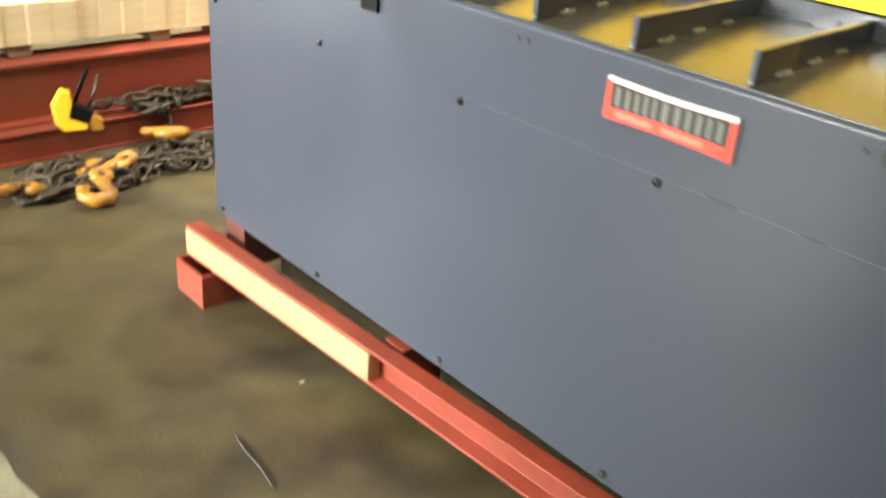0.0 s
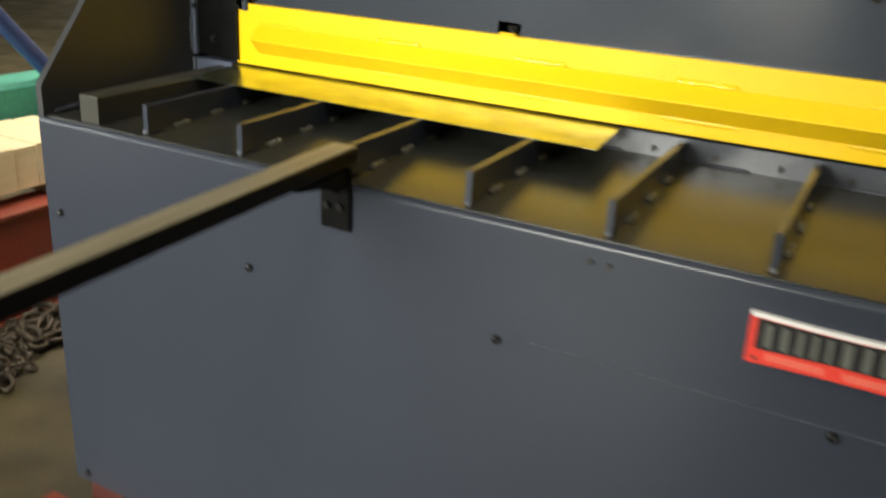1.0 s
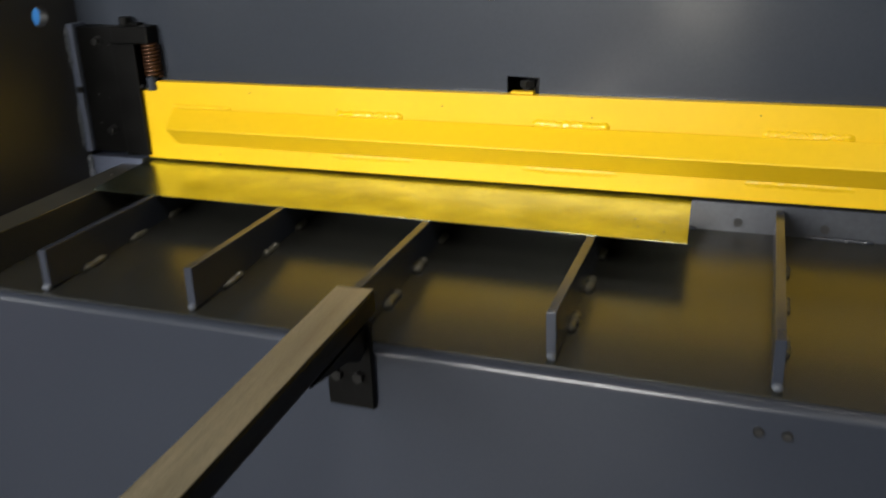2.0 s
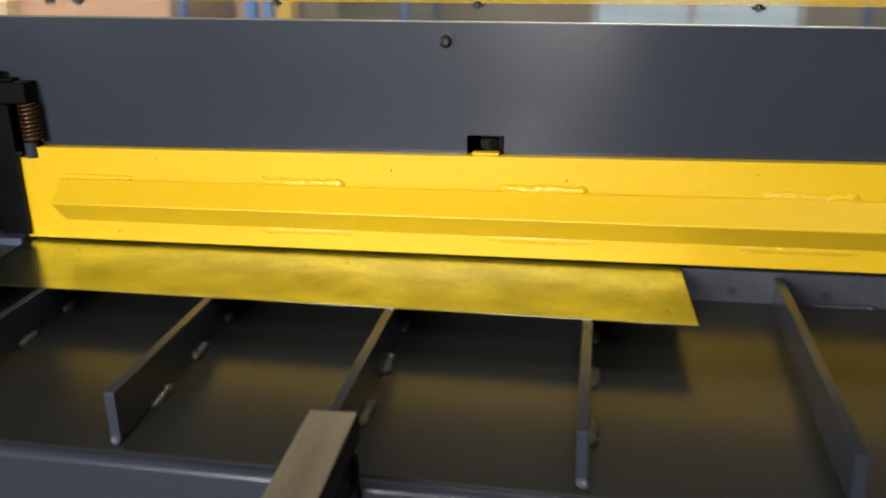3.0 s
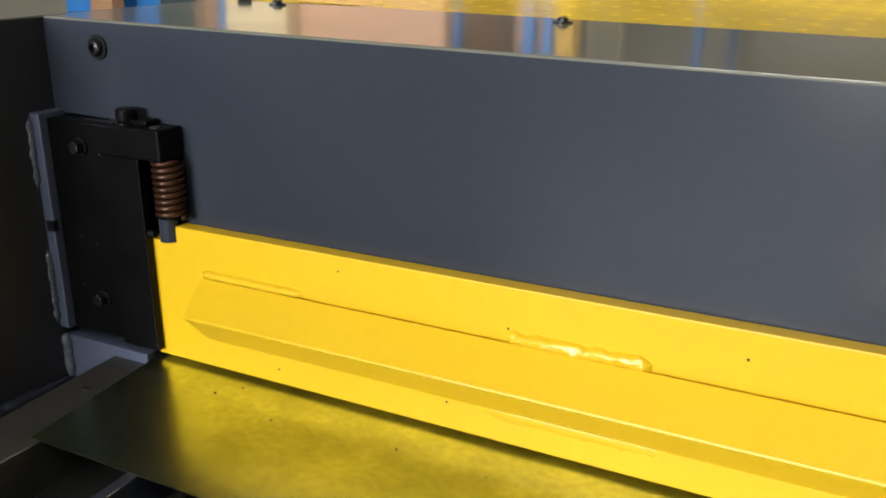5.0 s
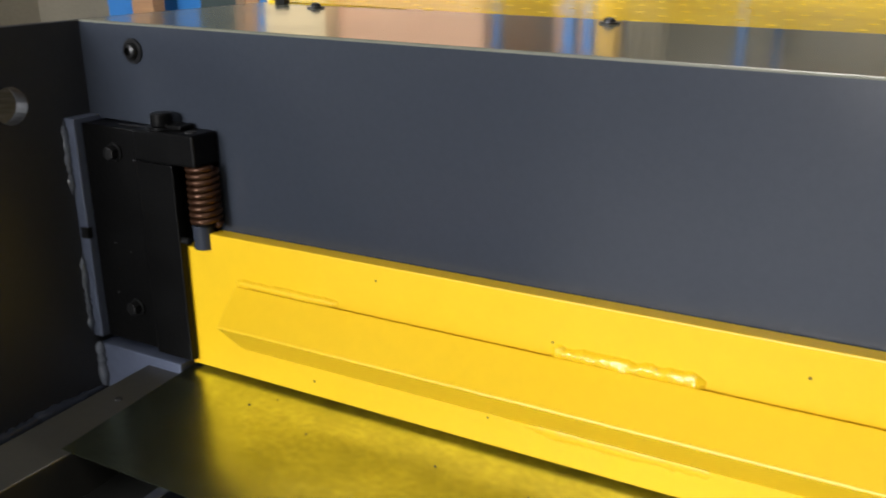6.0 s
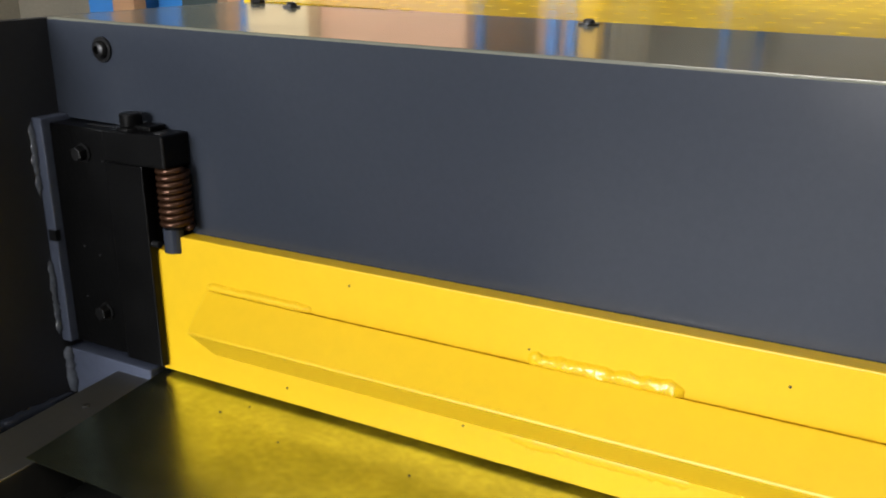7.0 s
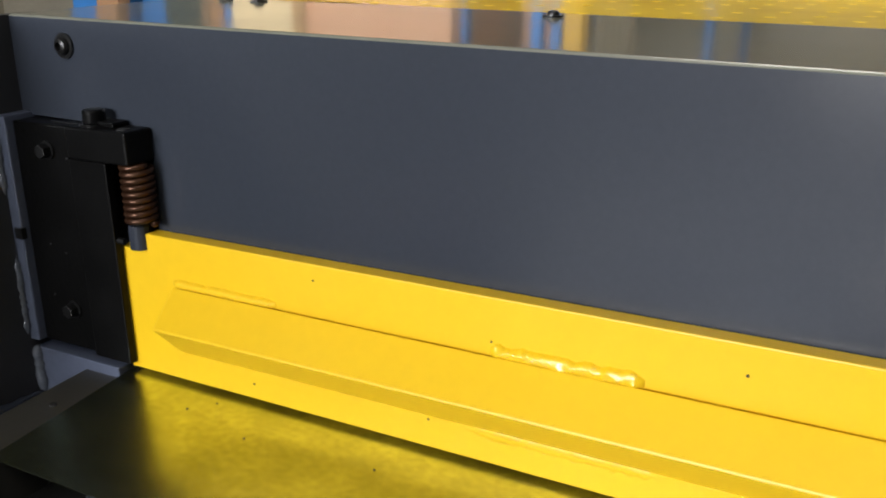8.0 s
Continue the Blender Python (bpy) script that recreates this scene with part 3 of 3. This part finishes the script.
part("arm_socket", cyl(0.005, 0.0012, pose(0.142, 0.402, 1.2896), 16), DARK, bracket)
bm = cyl(0.0115, 0.002, pose(0.106, 0.406, 1.2905), 24)
cyl(0.009, 0.0115, pose(0.106, 0.406, 1.2968), 24, bm=bm, bevel=0.0018)
part("cap_screw", bm, BLACK, bracket)
part("lock_plate", box(0.112, 0.131, 0.402, 0.418, 1.2896, 1.2935, 0.001), BLACK, bracket)
part("top_slot", box(0.05, 0.094, 0.409, 0.4115, 1.2873, 1.2885), BOLT, bracket)
for x, z in ((0.054, 1.266), (0.059, 1.125)):
    bm = cyl(0.008, 0.002, pose(x, 0.398, z, 90), 20)
    cyl(0.0062, 0.008, pose(x, 0.3935, z, 90), 6, bm=bm, bevel=0.0008)
    part("hex_bolt", bm, BOLT, bracket)
rng = random.Random(23)
for k in range(4):
    part("paint_chip", cyl(rng.uniform(0.0004, 0.0008), 0.0006, pose(rng.uniform(0.028, 0.078), 0.3987, rng.uniform(1.1, 1.28), 90), 6), BLADE, bracket)
coil = []
for k in range(9 * 16 + 1):
    a = 2 * math.pi * k / 16
    coil.append((0.146 + 0.0115 * math.cos(a), 0.407 + 0.0115 * math.sin(a), 1.2125 + 0.049 * k / (9 * 16)))
part("spring", tube(coil, 0.0025, 8), SPRING, bracket, "bronze coloured coil spring", smooth=True)
part("spring_core", cyl(0.0075, 0.052, pose(0.146, 0.407, 1.237), 16), BLACK, bracket)
part("spring_foot", cyl(0.0088, 0.0205, pose(0.1405, 0.4075, 1.2005), 20, bevel=0.0008), PAINT, bracket)
part("spring_pin", tube([(0.118, 0.401, 1.196), (0.13, 0.401, 1.196)], 0.003, 8), BOLT, bracket)
part("bolster_end", box(-0.0055, 0.1, 0.396, 0.44, 0.95, 1.0795, 0.001), LIT_PAINT, shear)
part("weld_bead", bead((0.003, 0.395, 1.081), (0.003, 0.395, 1.034), 0.0048, 303, 1.0, 16), WELD, bracket, smooth=True)

# lug in the notch of the beam
for i in range(3):
    x = 0.736 + 0.72 * i
    lug = part("clamp_lug", box(x - 0.018, x + 0.014, 0.407, 0.4185, 1.2049, 1.2085, 0.001), YELLOW, clamp)
    part("lug_bolt", cyl(0.008, 0.03, pose(x, 0.432, 1.208 - 0.002), 18, bevel=0.001), BOLT, clamp)
    part("lug_nut", cyl(0.0115, 0.009, pose(x, 0.432, 1.2155), 6, bevel=0.0006), BOLT, clamp)

# ---- offcut of sheet on the ribs ----
strip_sheet = thing("metal_strip", "oily bare sheet steel offcut lying across the ribs", "sheet metal", (0, 0, TABLE))
strip_sheet.matrix_world = pose(0, 0.256, TABLE, 2.0, 0, 0) @ pose(0, -0.256, 0)
part("sheet", prism([(0.118, 0.256), (0.978, 0.253), (0.958, 0.452), (0.1, 0.452)], 0.0003, 0.0009, "z"), STEEL, strip_sheet)

rng = random.Random(17)
for k in range(14):
    x, y, r = rng.uniform(0.15, 0.95), rng.uniform(0.265, 0.4), rng.uniform(0.0004, 0.0012)
    part("dirt_speck", cyl(r, 0.0006, pose(x, y, 0.0011), 7), DARK, strip_sheet)

# ---- beams, chains and timber beside the machine ----
low = thing("stacked_beam", "red oxide steel channel lying flat on the concrete", "steel beam", (-1.2, -3.0, 0), "red beams in the stack")
part("channel", prism([(0, 0), (-0.3, 0), (-0.3, 0.115), (0, 0.115), (0, 0.107), (-0.012, 0.107), (-0.012, 0.008), (0, 0.008)], 0, 6, "y", bevel=0.0015), RED, low)
up = thing("stacked_beam", "red oxide steel beam resting on the lower channel", "steel beam", (-1.265, -3.0, 0.115), "red beams in the stack")
part("beam", prism([(0, 0), (-0.17, 0), (-0.17, 0.235), (0, 0.235), (0, 0.222), (-0.03, 0.215), (-0.03, 0.02), (0, 0.012)], 0, 6, "y", bevel=0.0015), RED, up)
for k in range(4):
    sp = thing("spacer", "dark flat timber spacer on the red beam", "timber", (-1.36, -0.6 + 0.55 * k, 0.35), "spacers on the red beam")
    part("slat", box(-0.15, 0.0, -0.04, 0.04, 0, 0.045, 0.002), BROWN, sp)
pack = thing("board_pack", "pack of pale sawn boards lying on spacers", "timber", (-1.345, -1.1, 0.395))
rng = random.Random(5)
for k in range(26):
    part("board", box(-0.36 - rng.uniform(0, 0.03), rng.uniform(-0.006, 0.004), 0.09 * k, 0.09 * k + 0.0888, 0, 0.151 + rng.uniform(-0.004, 0.003), 0.002), WOOD_PALE, pack)
post = thing("timber_post", "upright pale pine post standing on the boards", "timber", (-1.46, 0.42, 0.549))
part("post", box(-0.05, 0.05, -0.055, 0.055, 0, 1.1, 0.003), WOOD, post)
g = thing("green_timber", "green painted timber length stacked behind the boards", "timber", (-1.75, -1.5, 0.5))
part("board", box(-0.25, 0.0, 0, 3.6, 0, 0.155, 0.004), GREEN, g)
bearer = thing("pine_bearer", "orange pine bearer below the green timber", "timber", (-1.8, -1.5, 0.0))
part("bearer", box(-0.2, 0.02, 0, 3.3, 0.38, 0.5, 0.004), WOOD, bearer)
part("foot", box(-0.2, 0.02, 0.4, 0.6, 0, 0.38, 0.004), WOOD, bearer)
part("foot", box(-0.2, 0.02, 2.4, 2.6, 0, 0.38, 0.004), WOOD, bearer)


def link_points(m, a=0.034, b=0.019):
    pts = []
    for k in range(14):
        t = 2 * math.pi * k / 14
        x, y = b * math.cos(t), b * math.sin(t)
        y += (a - b) if math.sin(t) > 0.01 else (-(a - b) if math.sin(t) < -0.01 else 0)
        pts.append(m @ Vector((x, y, 0)))
    return pts


def chain(name, label, runs, seed):
    """Runs of links along lines of points, each link turned a quarter from the last."""
    rng = random.Random(seed)
    bm = bmesh.new()
    for run in runs:
        pts = [Vector(p) for p in run]
        n = 0
        for p, q in zip(pts, pts[1:]):
            d = q - p
            count = max(1, int(d.length / 0.046))
            for k in range(count):
                o = p.lerp(q, k / count) + Vector((rng.uniform(-1, 1), rng.uniform(-1, 1), rng.uniform(0, 0.6))) * 0.008
                turn = d.to_track_quat("Y", "Z").to_matrix().to_4x4()
                m = Matrix.Translation(o) @ turn @ pose(0, 0, 0, rng.uniform(-22, 22), (n % 2) * 90 + rng.uniform(-35, 35), rng.uniform(-22, 22))
                tube(link_points(m), 0.0075, 7, True, bm)
                n += 1
    ob = new(name, finish(name, bm, CHAIN, True))
    return tagged(ob, label, "chain", kind="stuff")


def heap(cx, cy, z, sx, sy, h, n, seed):
    rng = random.Random(seed)
    out = []
    for k in range(n):
        a = rng.uniform(0, 6.28)
        r = math.sqrt(rng.random())
        x, y = cx + sx * r * math.cos(a), cy + sy * r * math.sin(a)
        zz = z + 0.012 + h * (1 - r) * rng.random()
        b = a + rng.uniform(1.2, 2.4)
        out.append([(x, y, zz), (x + 0.11 * math.cos(b), y + 0.11 * math.sin(b), zz + rng.uniform(-0.005, 0.012)), (x + 0.17 * math.cos(b + 0.8), y + 0.17 * math.sin(b + 0.8), max(z + 0.016, zz - 0.01))])
    return out


chain("chain_heap", "heap of rusty lifting chain on the floor", heap(-0.95, -0.12, 0, 0.12, 0.17, 0.05, 26, 1), 11)
chain("chain_heap", "heap of rusty lifting chain by the red channel", heap(-1.0, 0.36, 0, 0.12, 0.2, 0.05, 28, 2), 12)
chain("chain_heap", "tangle of rusty lifting chain between the yellow hooks", heap(-0.95, 0.12, 0, 0.11, 0.13, 0.05, 20, 6), 16)
chain("chain_heap", "rusty lifting chain trailing along the red channel", heap(-1.05, 0.68, 0, 0.1, 0.2, 0.04, 18, 3), 13)
chain("chain_length", "rusty lifting chain draped over the red channel", heap(-1.245, 0.5, 0.117, 0.02, 0.2, 0.06, 16, 4)
      + [[(-1.23, 0.12, 0.16), (-1.24, 0.3, 0.17), (-1.25, 0.45, 0.18)], [(-1.19, 0.4, 0.135), (-1.175, 0.42, 0.06), (-1.12, 0.43, 0.02)], [(-1.24, 0.62, 0.19), (-1.2, 0.7, 0.15)]], 14)


def hook(at, rz, tilt, label):
    """A clevis grab hook: eye, shank and bent claw."""
    h = new("chain_hook")
    h.matrix_world = pose(*at, tilt, 12, rz) @ Matrix.Scale(1.38, 4)
    tagged(h, label, "hook", "yellow hooks in the chain")
    claw = [(0.0, 0.02, 0), (0.012, -0.005, 0.002), (0.03, -0.03, 0.002), (0.028, -0.062, 0.002), (0.0, -0.078, 0), (-0.026, -0.066, 0), (-0.034, -0.04, 0), (-0.026, -0.024, 0)]
    bm = bmesh.new()
    radii = (0.017, 0.018, 0.02, 0.022, 0.021, 0.019, 0.016, 0.01)
    rings = []
    for i, p in enumerate(claw):
        a, c = Vector(claw[max(0, i - 1)]), Vector(claw[min(len(claw) - 1, i + 1)])
        d = (c - a).normalized()
        side = Vector((-d.y, d.x, 0))
        rings.append([bm.verts.new(Vector(p) + radii[i] * (math.cos(k * math.pi / 5) * side + 0.8 * math.sin(k * math.pi / 5) * Vector((0, 0, 1)))) for k in range(10)])
    for p, q in zip(rings, rings[1:]):
        for k in range(10):
            bm.faces.new((p[k], p[(k + 1) % 10], q[(k + 1) % 10], q[k]))
    bm.faces.new(rings[0][::-1])
    bm.faces.new(rings[-1])
    part("claw", bm, HOOK, h, smooth=True)
    ring = [(0.02 * math.cos(2 * math.pi * k / 14), 0.042 + 0.02 * math.sin(2 * math.pi * k / 14), 0) for k in range(14)]
    part("eye", tube(ring, 0.0115, 8, True), HOOK, h, smooth=True)
    part("pin", tube([(-0.022, 0.045, 0), (0.022, 0.045, 0)], 0.006, 8), CHAIN, h)
    return h


hook((-0.79, -0.03, 0.045), 60, 8, "worn yellow chain hook lying on the concrete")
hook((-0.9, 0.06, 0.06), -20, 20, "scuffed yellow chain hook on the chain heap")
hook((-1.06, 0.33, 0.085), 100, -12, "worn yellow chain hook beside the red channel")
hook((-0.87, -0.3, 0.05), 200, 14, "worn yellow chain hook half buried in chain")

lifter = thing("plate_clamp", "bright yellow lifting clamp with a black shackle", "lifting clamp", (-1.165, 0.02, 0.085))
lifter.matrix_world = pose(-1.165, 0.02, 0.085, -26, 0, -18) @ Matrix.Scale(1.35, 4)
jaw = [(-0.05, 0.03), (-0.02, 0.015), (0.035, 0.045), (0.03, 0.06), (-0.02, 0.055), (-0.03, 0.1), (-0.045, 0.125), (-0.07, 0.12), (-0.075, 0.07)]
part("body", prism([(y, z) for y, z in jaw], -0.02, 0.02, "x", bevel=0.004), POST_YELLOW, lifter)
part("cam_arm", prism([(0.0, 0.06), (0.05, 0.045), (0.075, 0.06), (0.06, 0.085), (0.015, 0.09)], -0.016, 0.016, "x", bevel=0.003), HOOK, lifter)
part("cam_block", box(-0.018, 0.018, -0.03, 0.03, 0.055, 0.1, 0.004), BLACK, lifter)
part("shackle", tube([(0.0, -0.022, 0.08), (0.0, -0.026, 0.15), (0.0, -0.028, 0.2)], 0.006, 8), BLACK, lifter, smooth=True)
part("shackle", tube([(0.0, 0.014, 0.08), (0.0, 0.012, 0.15), (0.0, 0.004, 0.195)], 0.005, 8), CHAIN, lifter, smooth=True)

# marks on the floor
mark = thing("floor_marking", "worn pale paint patch on the concrete floor", "marking", (0.47, -0.79, 0))
part("paint", prism([(-0.16, -0.01), (-0.06, 0.035), (0.02, 0.03), (0.12, 0.045), (0.3, -0.05), (0.36, -0.2), (0.12, -0.2), (-0.1, -0.14)], 0.0005, 0.0015, "z"), mat("worn_floor_paint", (0.15, 0.14, 0.09), 0.7, var=0.3, scale=14, fine=80, stain=(0.07, 0.057, 0.033), stain_scale=16, stain_amount=0.9), mark)
debris = thing("wire_offcut", "short dark bent wire offcut on the floor", "scrap", (0, 0, 0))
part("wire", tube([(0.643, -0.324, 0.003), (0.7, -0.334, 0.004), (0.77, -0.336, 0.003), (0.837, -0.348, 0.004)], 0.003, 6), DARK, debris)
chip = thing("white_chip", "small white paint chip on the floor", "scrap", (0.544, -0.082, 0), rz=110)
part("flake", prism([(-0.009, -0.0015), (0.01, -0.002), (0.008, 0.0008), (-0.008, 0.0015)], 0.0, 0.002, "z"), PAPER, chip)
loop = thing("wire_loop", "thin dark wire loop on the concrete floor", "scrap", (-0.86, 0.32, 0.004))
part("wire", tube([(-0.06, -0.1, 0), (-0.02, -0.12, 0), (0.03, -0.06, 0), (0.04, 0.03, 0), (0.0, 0.1, 0.004), (-0.03, 0.13, 0.01)], 0.003, 6), CHAIN, loop)

# ---- store behind the machine ----
def crate(label, x0, x1, y0, y1, z1, m, name="plywood_crate", battens=True):
    c = thing(name, label, "crate", ((x0 + x1) / 2, y0, 0))
    w = (x1 - x0) / 2
    part("front_board", box(-w, w, 0, 0.012, 0.1, z1, 0.002), m, c)
    part("side_board", box(-w, -w + 0.012, 0.0125, y1 - y0, 0.1, z1, 0.002), m, c)
    part("side_board", box(w - 0.012, w, 0.0125, y1 - y0, 0.1, z1, 0.002), m, c)
    part("lid", box(-w - 0.01, w + 0.01, -0.01, y1 - y0, z1 + 0.0005, z1 + 0.018, 0.002), m, c)
    for x in (-w * 0.8, 0, w * 0.8):
        part("skid", box(x - 0.05, x + 0.05, 0, y1 - y0, 0, 0.1, 0.003), WOOD, c)
    if battens:
        part("batten", box(-w, w, -0.022, -0.0005, z1 - 0.1, z1, 0.002), m, c)
    return c


def paper(parent, x, z, w, h, lines=6):
    p = part("paper_label", box(x, x + w, -0.004, -0.001, z, z + h), PAPER, parent, "white printed paper sheet")
    for k in range(lines):
        part("print_bar", box(x + 0.1 * w, x + w * (0.85 - 0.12 * (k % 3)), -0.0055, -0.0042, z + h * (0.82 - 0.12 * k), z + h * (0.85 - 0.12 * k)), INK, p)


Y = 4.2
big = crate("long salmon plywood shipping crate with a paper sheet", -0.083, 3.4, Y, 5.3, 1.372, PLY, battens=False)
paper(big, -0.898, 1.13, 0.195, 0.13)
tall = crate("tall pink plywood crate below the added overhead lamp", -2.585, -1.66, Y, 5.2, 2.4, PLY, battens=False)
paper(tall, 0.064, 1.262, 0.138, 0.2)
paper(tall, 0.29, 1.305, 0.132, 0.18)
pale = crate("cream board crate with a small square handhold", -3.03, -2.6, Y - 0.1, 5.0, 2.4, PLY_PALE, "pale_crate", battens=False)
part("handhold", box(-0.04, 0.02, -0.003, 0.0, 1.4, 1.46), BROWN, pale)


def rack(label, x0, x1, y0, y1, h, levels):
    """Pallet racking: four posts, braces and pairs of beams."""
    r = thing("pallet_rack", label, "rack", (x0, y0, 0), "blue pallet racks")
    w, d = x1 - x0, y1 - y0
    for x in (0, w):
        for y in (0, d):
            part("post", prism([(x - 0.027, y), (x + 0.027, y), (x + 0.027, y + 0.06), (x + 0.018, y + 0.06), (x + 0.018, y + 0.012), (x - 0.018, y + 0.012), (x - 0.018, y + 0.06), (x - 0.027, y + 0.06)], 0, h, "z"), BLUE, r)
        z, k = 0.2, 0
        while z + 0.6 < h:
            a, c = (0.03, d) if k % 2 == 0 else (d, 0.03)
            part("brace", tube([(x, a, z), (x, c, z + 0.55)], 0.016, 6), BLUE, r)
            z, k = z + 0.6, k + 1
    for z in levels:
        for y in (0.0, d):
            part("rack_beam", box(0.028, w - 0.028, y, y + 0.04, z - 0.1, z, 0.004), POST_YELLOW, r)
        part("deck", box(0.05, w - 0.05, 0.04, d, z, z + 0.02), BROWN, r)
    return r


rack("tall blue steel pallet rack with yellow beams", -1.655, -1.235, Y + 0.1, Y + 1.1, 3.2, (0.6, 2.4))
rack("blue steel pallet rack filled with stored goods", -0.7, 2.4, Y + 1.4, Y + 2.4, 3.2, (0.5, 1.25, 2.6))
panel = thing("pink_board", "upright pink plywood sheet stored in the rack", "board", (-1.43, Y + 0.65, 0.621))
part("sheet", box(-0.13, 0.13, 0, 0.03, 0, 1.5, 0.002), PLY, panel)
ypost = thing("guard_post", "solid bright yellow steel guard post", "post", (-0.865, Y - 0.3, 0))
part("post", box(-0.045, 0.045, -0.045, 0.045, 0, 2.6, 0.008), POST_YELLOW, ypost)
part("base_plate", box(-0.1, 0.1, -0.1, 0.1, 0, 0.012, 0.002), POST_YELLOW, ypost)
redbin = thing("red_bucket", "small red plastic bucket standing on a box", "bucket", (-1.1, Y + 0.25, 1.1))
part("shell", cyl(0.05, 0.13, pose(0, 0, 0.065), 20, 0.07, bevel=0.006), RED_GLOSS, redbin)
boxes = thing("cardboard_box", "brown cardboard box beside the blue rack", "box", (-1.1, Y + 0.25, 0))
part("carton", box(-0.1, 0.1, -0.12, 0.12, 0, 1.1, 0.004), BROWN, boxes)
shelf_box = thing("dark_cabinet", "dark maroon steel cabinet behind the rack", "cabinet", (-1.0, Y + 0.9, 0))
part("body", box(-0.14, 0.14, 0, 0.4, 0, 1.45, 0.004), BROWN, shelf_box)
tarp = thing("canvas_cover", "tan canvas cover hanging over stored stock", "cover", (-0.87, Y + 0.2, 0))
folds = [(-0.09 + 0.18 * k / 24, 0.012 * math.sin(k * 1.3) + 0.006 * math.sin(k * 2.9)) for k in range(25)]
part("cloth", prism(folds + [(x, y + 0.08) for x, y in folds[::-1]], 0, 2.2, "z"), TAN, tarp)
drum = thing("pale_drum", "large pale grey plastic drum behind the guard", "drum", (-0.475, Y + 0.33, 0))
bm = cyl(0.285, 1.315, pose(0, 0, 0.6575), 40, 0.292, bevel=0.02)
part("shell", bm, DRUM, drum, smooth=False)
part("rim", tube([(0.292 * math.cos(2 * math.pi * k / 40), 0.292 * math.sin(2 * math.pi * k / 40), 1.31) for k in range(40)], 0.012, 8, True), DRUM, drum)
part("strap", box(-0.112, -0.088, -0.283, -0.26, 0.05, 1.25), DARK, drum)
rpole = thing("red_pole", "thin red painted steel pole behind the drum", "pole", (-0.86, Y + 0.75, 0))
part("pole", cyl(0.025, 1.5, pose(0, 0, 0.75), 16), RED_GLOSS, rpole)
stock = ((-0.3, 0.5, 0.3, NAVY, "navy plastic tub of stock on the rack"), (0.15, 0.4, 0.26, BROWN, "brown carton of stock on the rack"), (0.55, 0.5, 0.34, DARK, "black plastic tub of stock on the rack"),
         (1.1, 0.6, 0.3, BROWN, "brown carton of stock on the rack"), (1.8, 0.6, 0.36, NAVY, "navy plastic tub of stock on the rack"))
for z0 in (0.521, 1.271):
    for x, w, h, m, label in stock:
        t = thing("stock_box", label, "box", (x, Y + 1.5, z0), "goods on the rack")
        part("body", box(-w * 0.42, w * 0.42, 0, 0.5, 0, h, 0.01), m, t)
        part("lid", box(-w * 0.43, w * 0.43, -0.01, 0.51, h + 0.0005, h + 0.03, 0.006), m, t)

# blue panels and boards to the side
def leaning(name, label, cat, x0, x1, y, h, m, thick=0.05):
    t = thing(name, label, cat, ((x0 + x1) / 2, y, 0))
    part("panel", box(-(x1 - x0) / 2, (x1 - x0) / 2, 0, thick, 0, h, 0.004), m, t)
    return t


leaning("blue_cabinet", "tall bright blue steel cabinet in the store", "cabinet", -4.72, -4.27, Y + 0.2, 2.6, BLUE, 0.3)
leaning("timber_stud", "upright pale timber stud beside blue panels", "timber", -4.2, -4.01, Y - 0.05, 2.4, WOOD, 0.1)
leaning("blue_cabinet", "tall bright blue steel cabinet in the store", "cabinet", -4.06, -3.77, Y + 0.2, 2.6, BLUE, 0.3)
leaning("dark_sheet", "dark green-black sheet stack standing upright", "sheet stack", -3.75, -3.37, Y + 0.1, 2.5, mat("dark_green_sheet", (0.02, 0.035, 0.035), 0.5), 0.3)
leaning("brown_post", "brown weathered upright post in the store", "post", -3.36, -3.29, Y, 2.5, BROWN, 0.12)
leaning("brown_post", "brown weathered upright post beside the cream crate", "post", -3.115, -3.06, Y + 0.05, 2.5, BROWN, 0.1)
leaning("blue_post", "slim bright blue steel upright in the store", "post", -3.175, -3.125, Y, 2.6, BLUE, 0.05)
leaning("timber_stud", "orange pine upright stud in the store", "timber", -3.285, -3.18, Y, 2.5, WOOD, 0.1)
brace = thing("blue_brace", "sloping navy steel brace bar behind the beams", "brace", (0, 0, 0))
part("bar", tube([(-1.8, 1.05, 1.08), (-1.8, 1.6, 0.46), (-1.8, 2.0, 0.0)], 0.035, 10), NAVY, brace)
leaning("blue_post", "slim bright blue steel upright in the store", "post", -1.165, -1.115, Y + 0.12, 2.6, BLUE, 0.05)
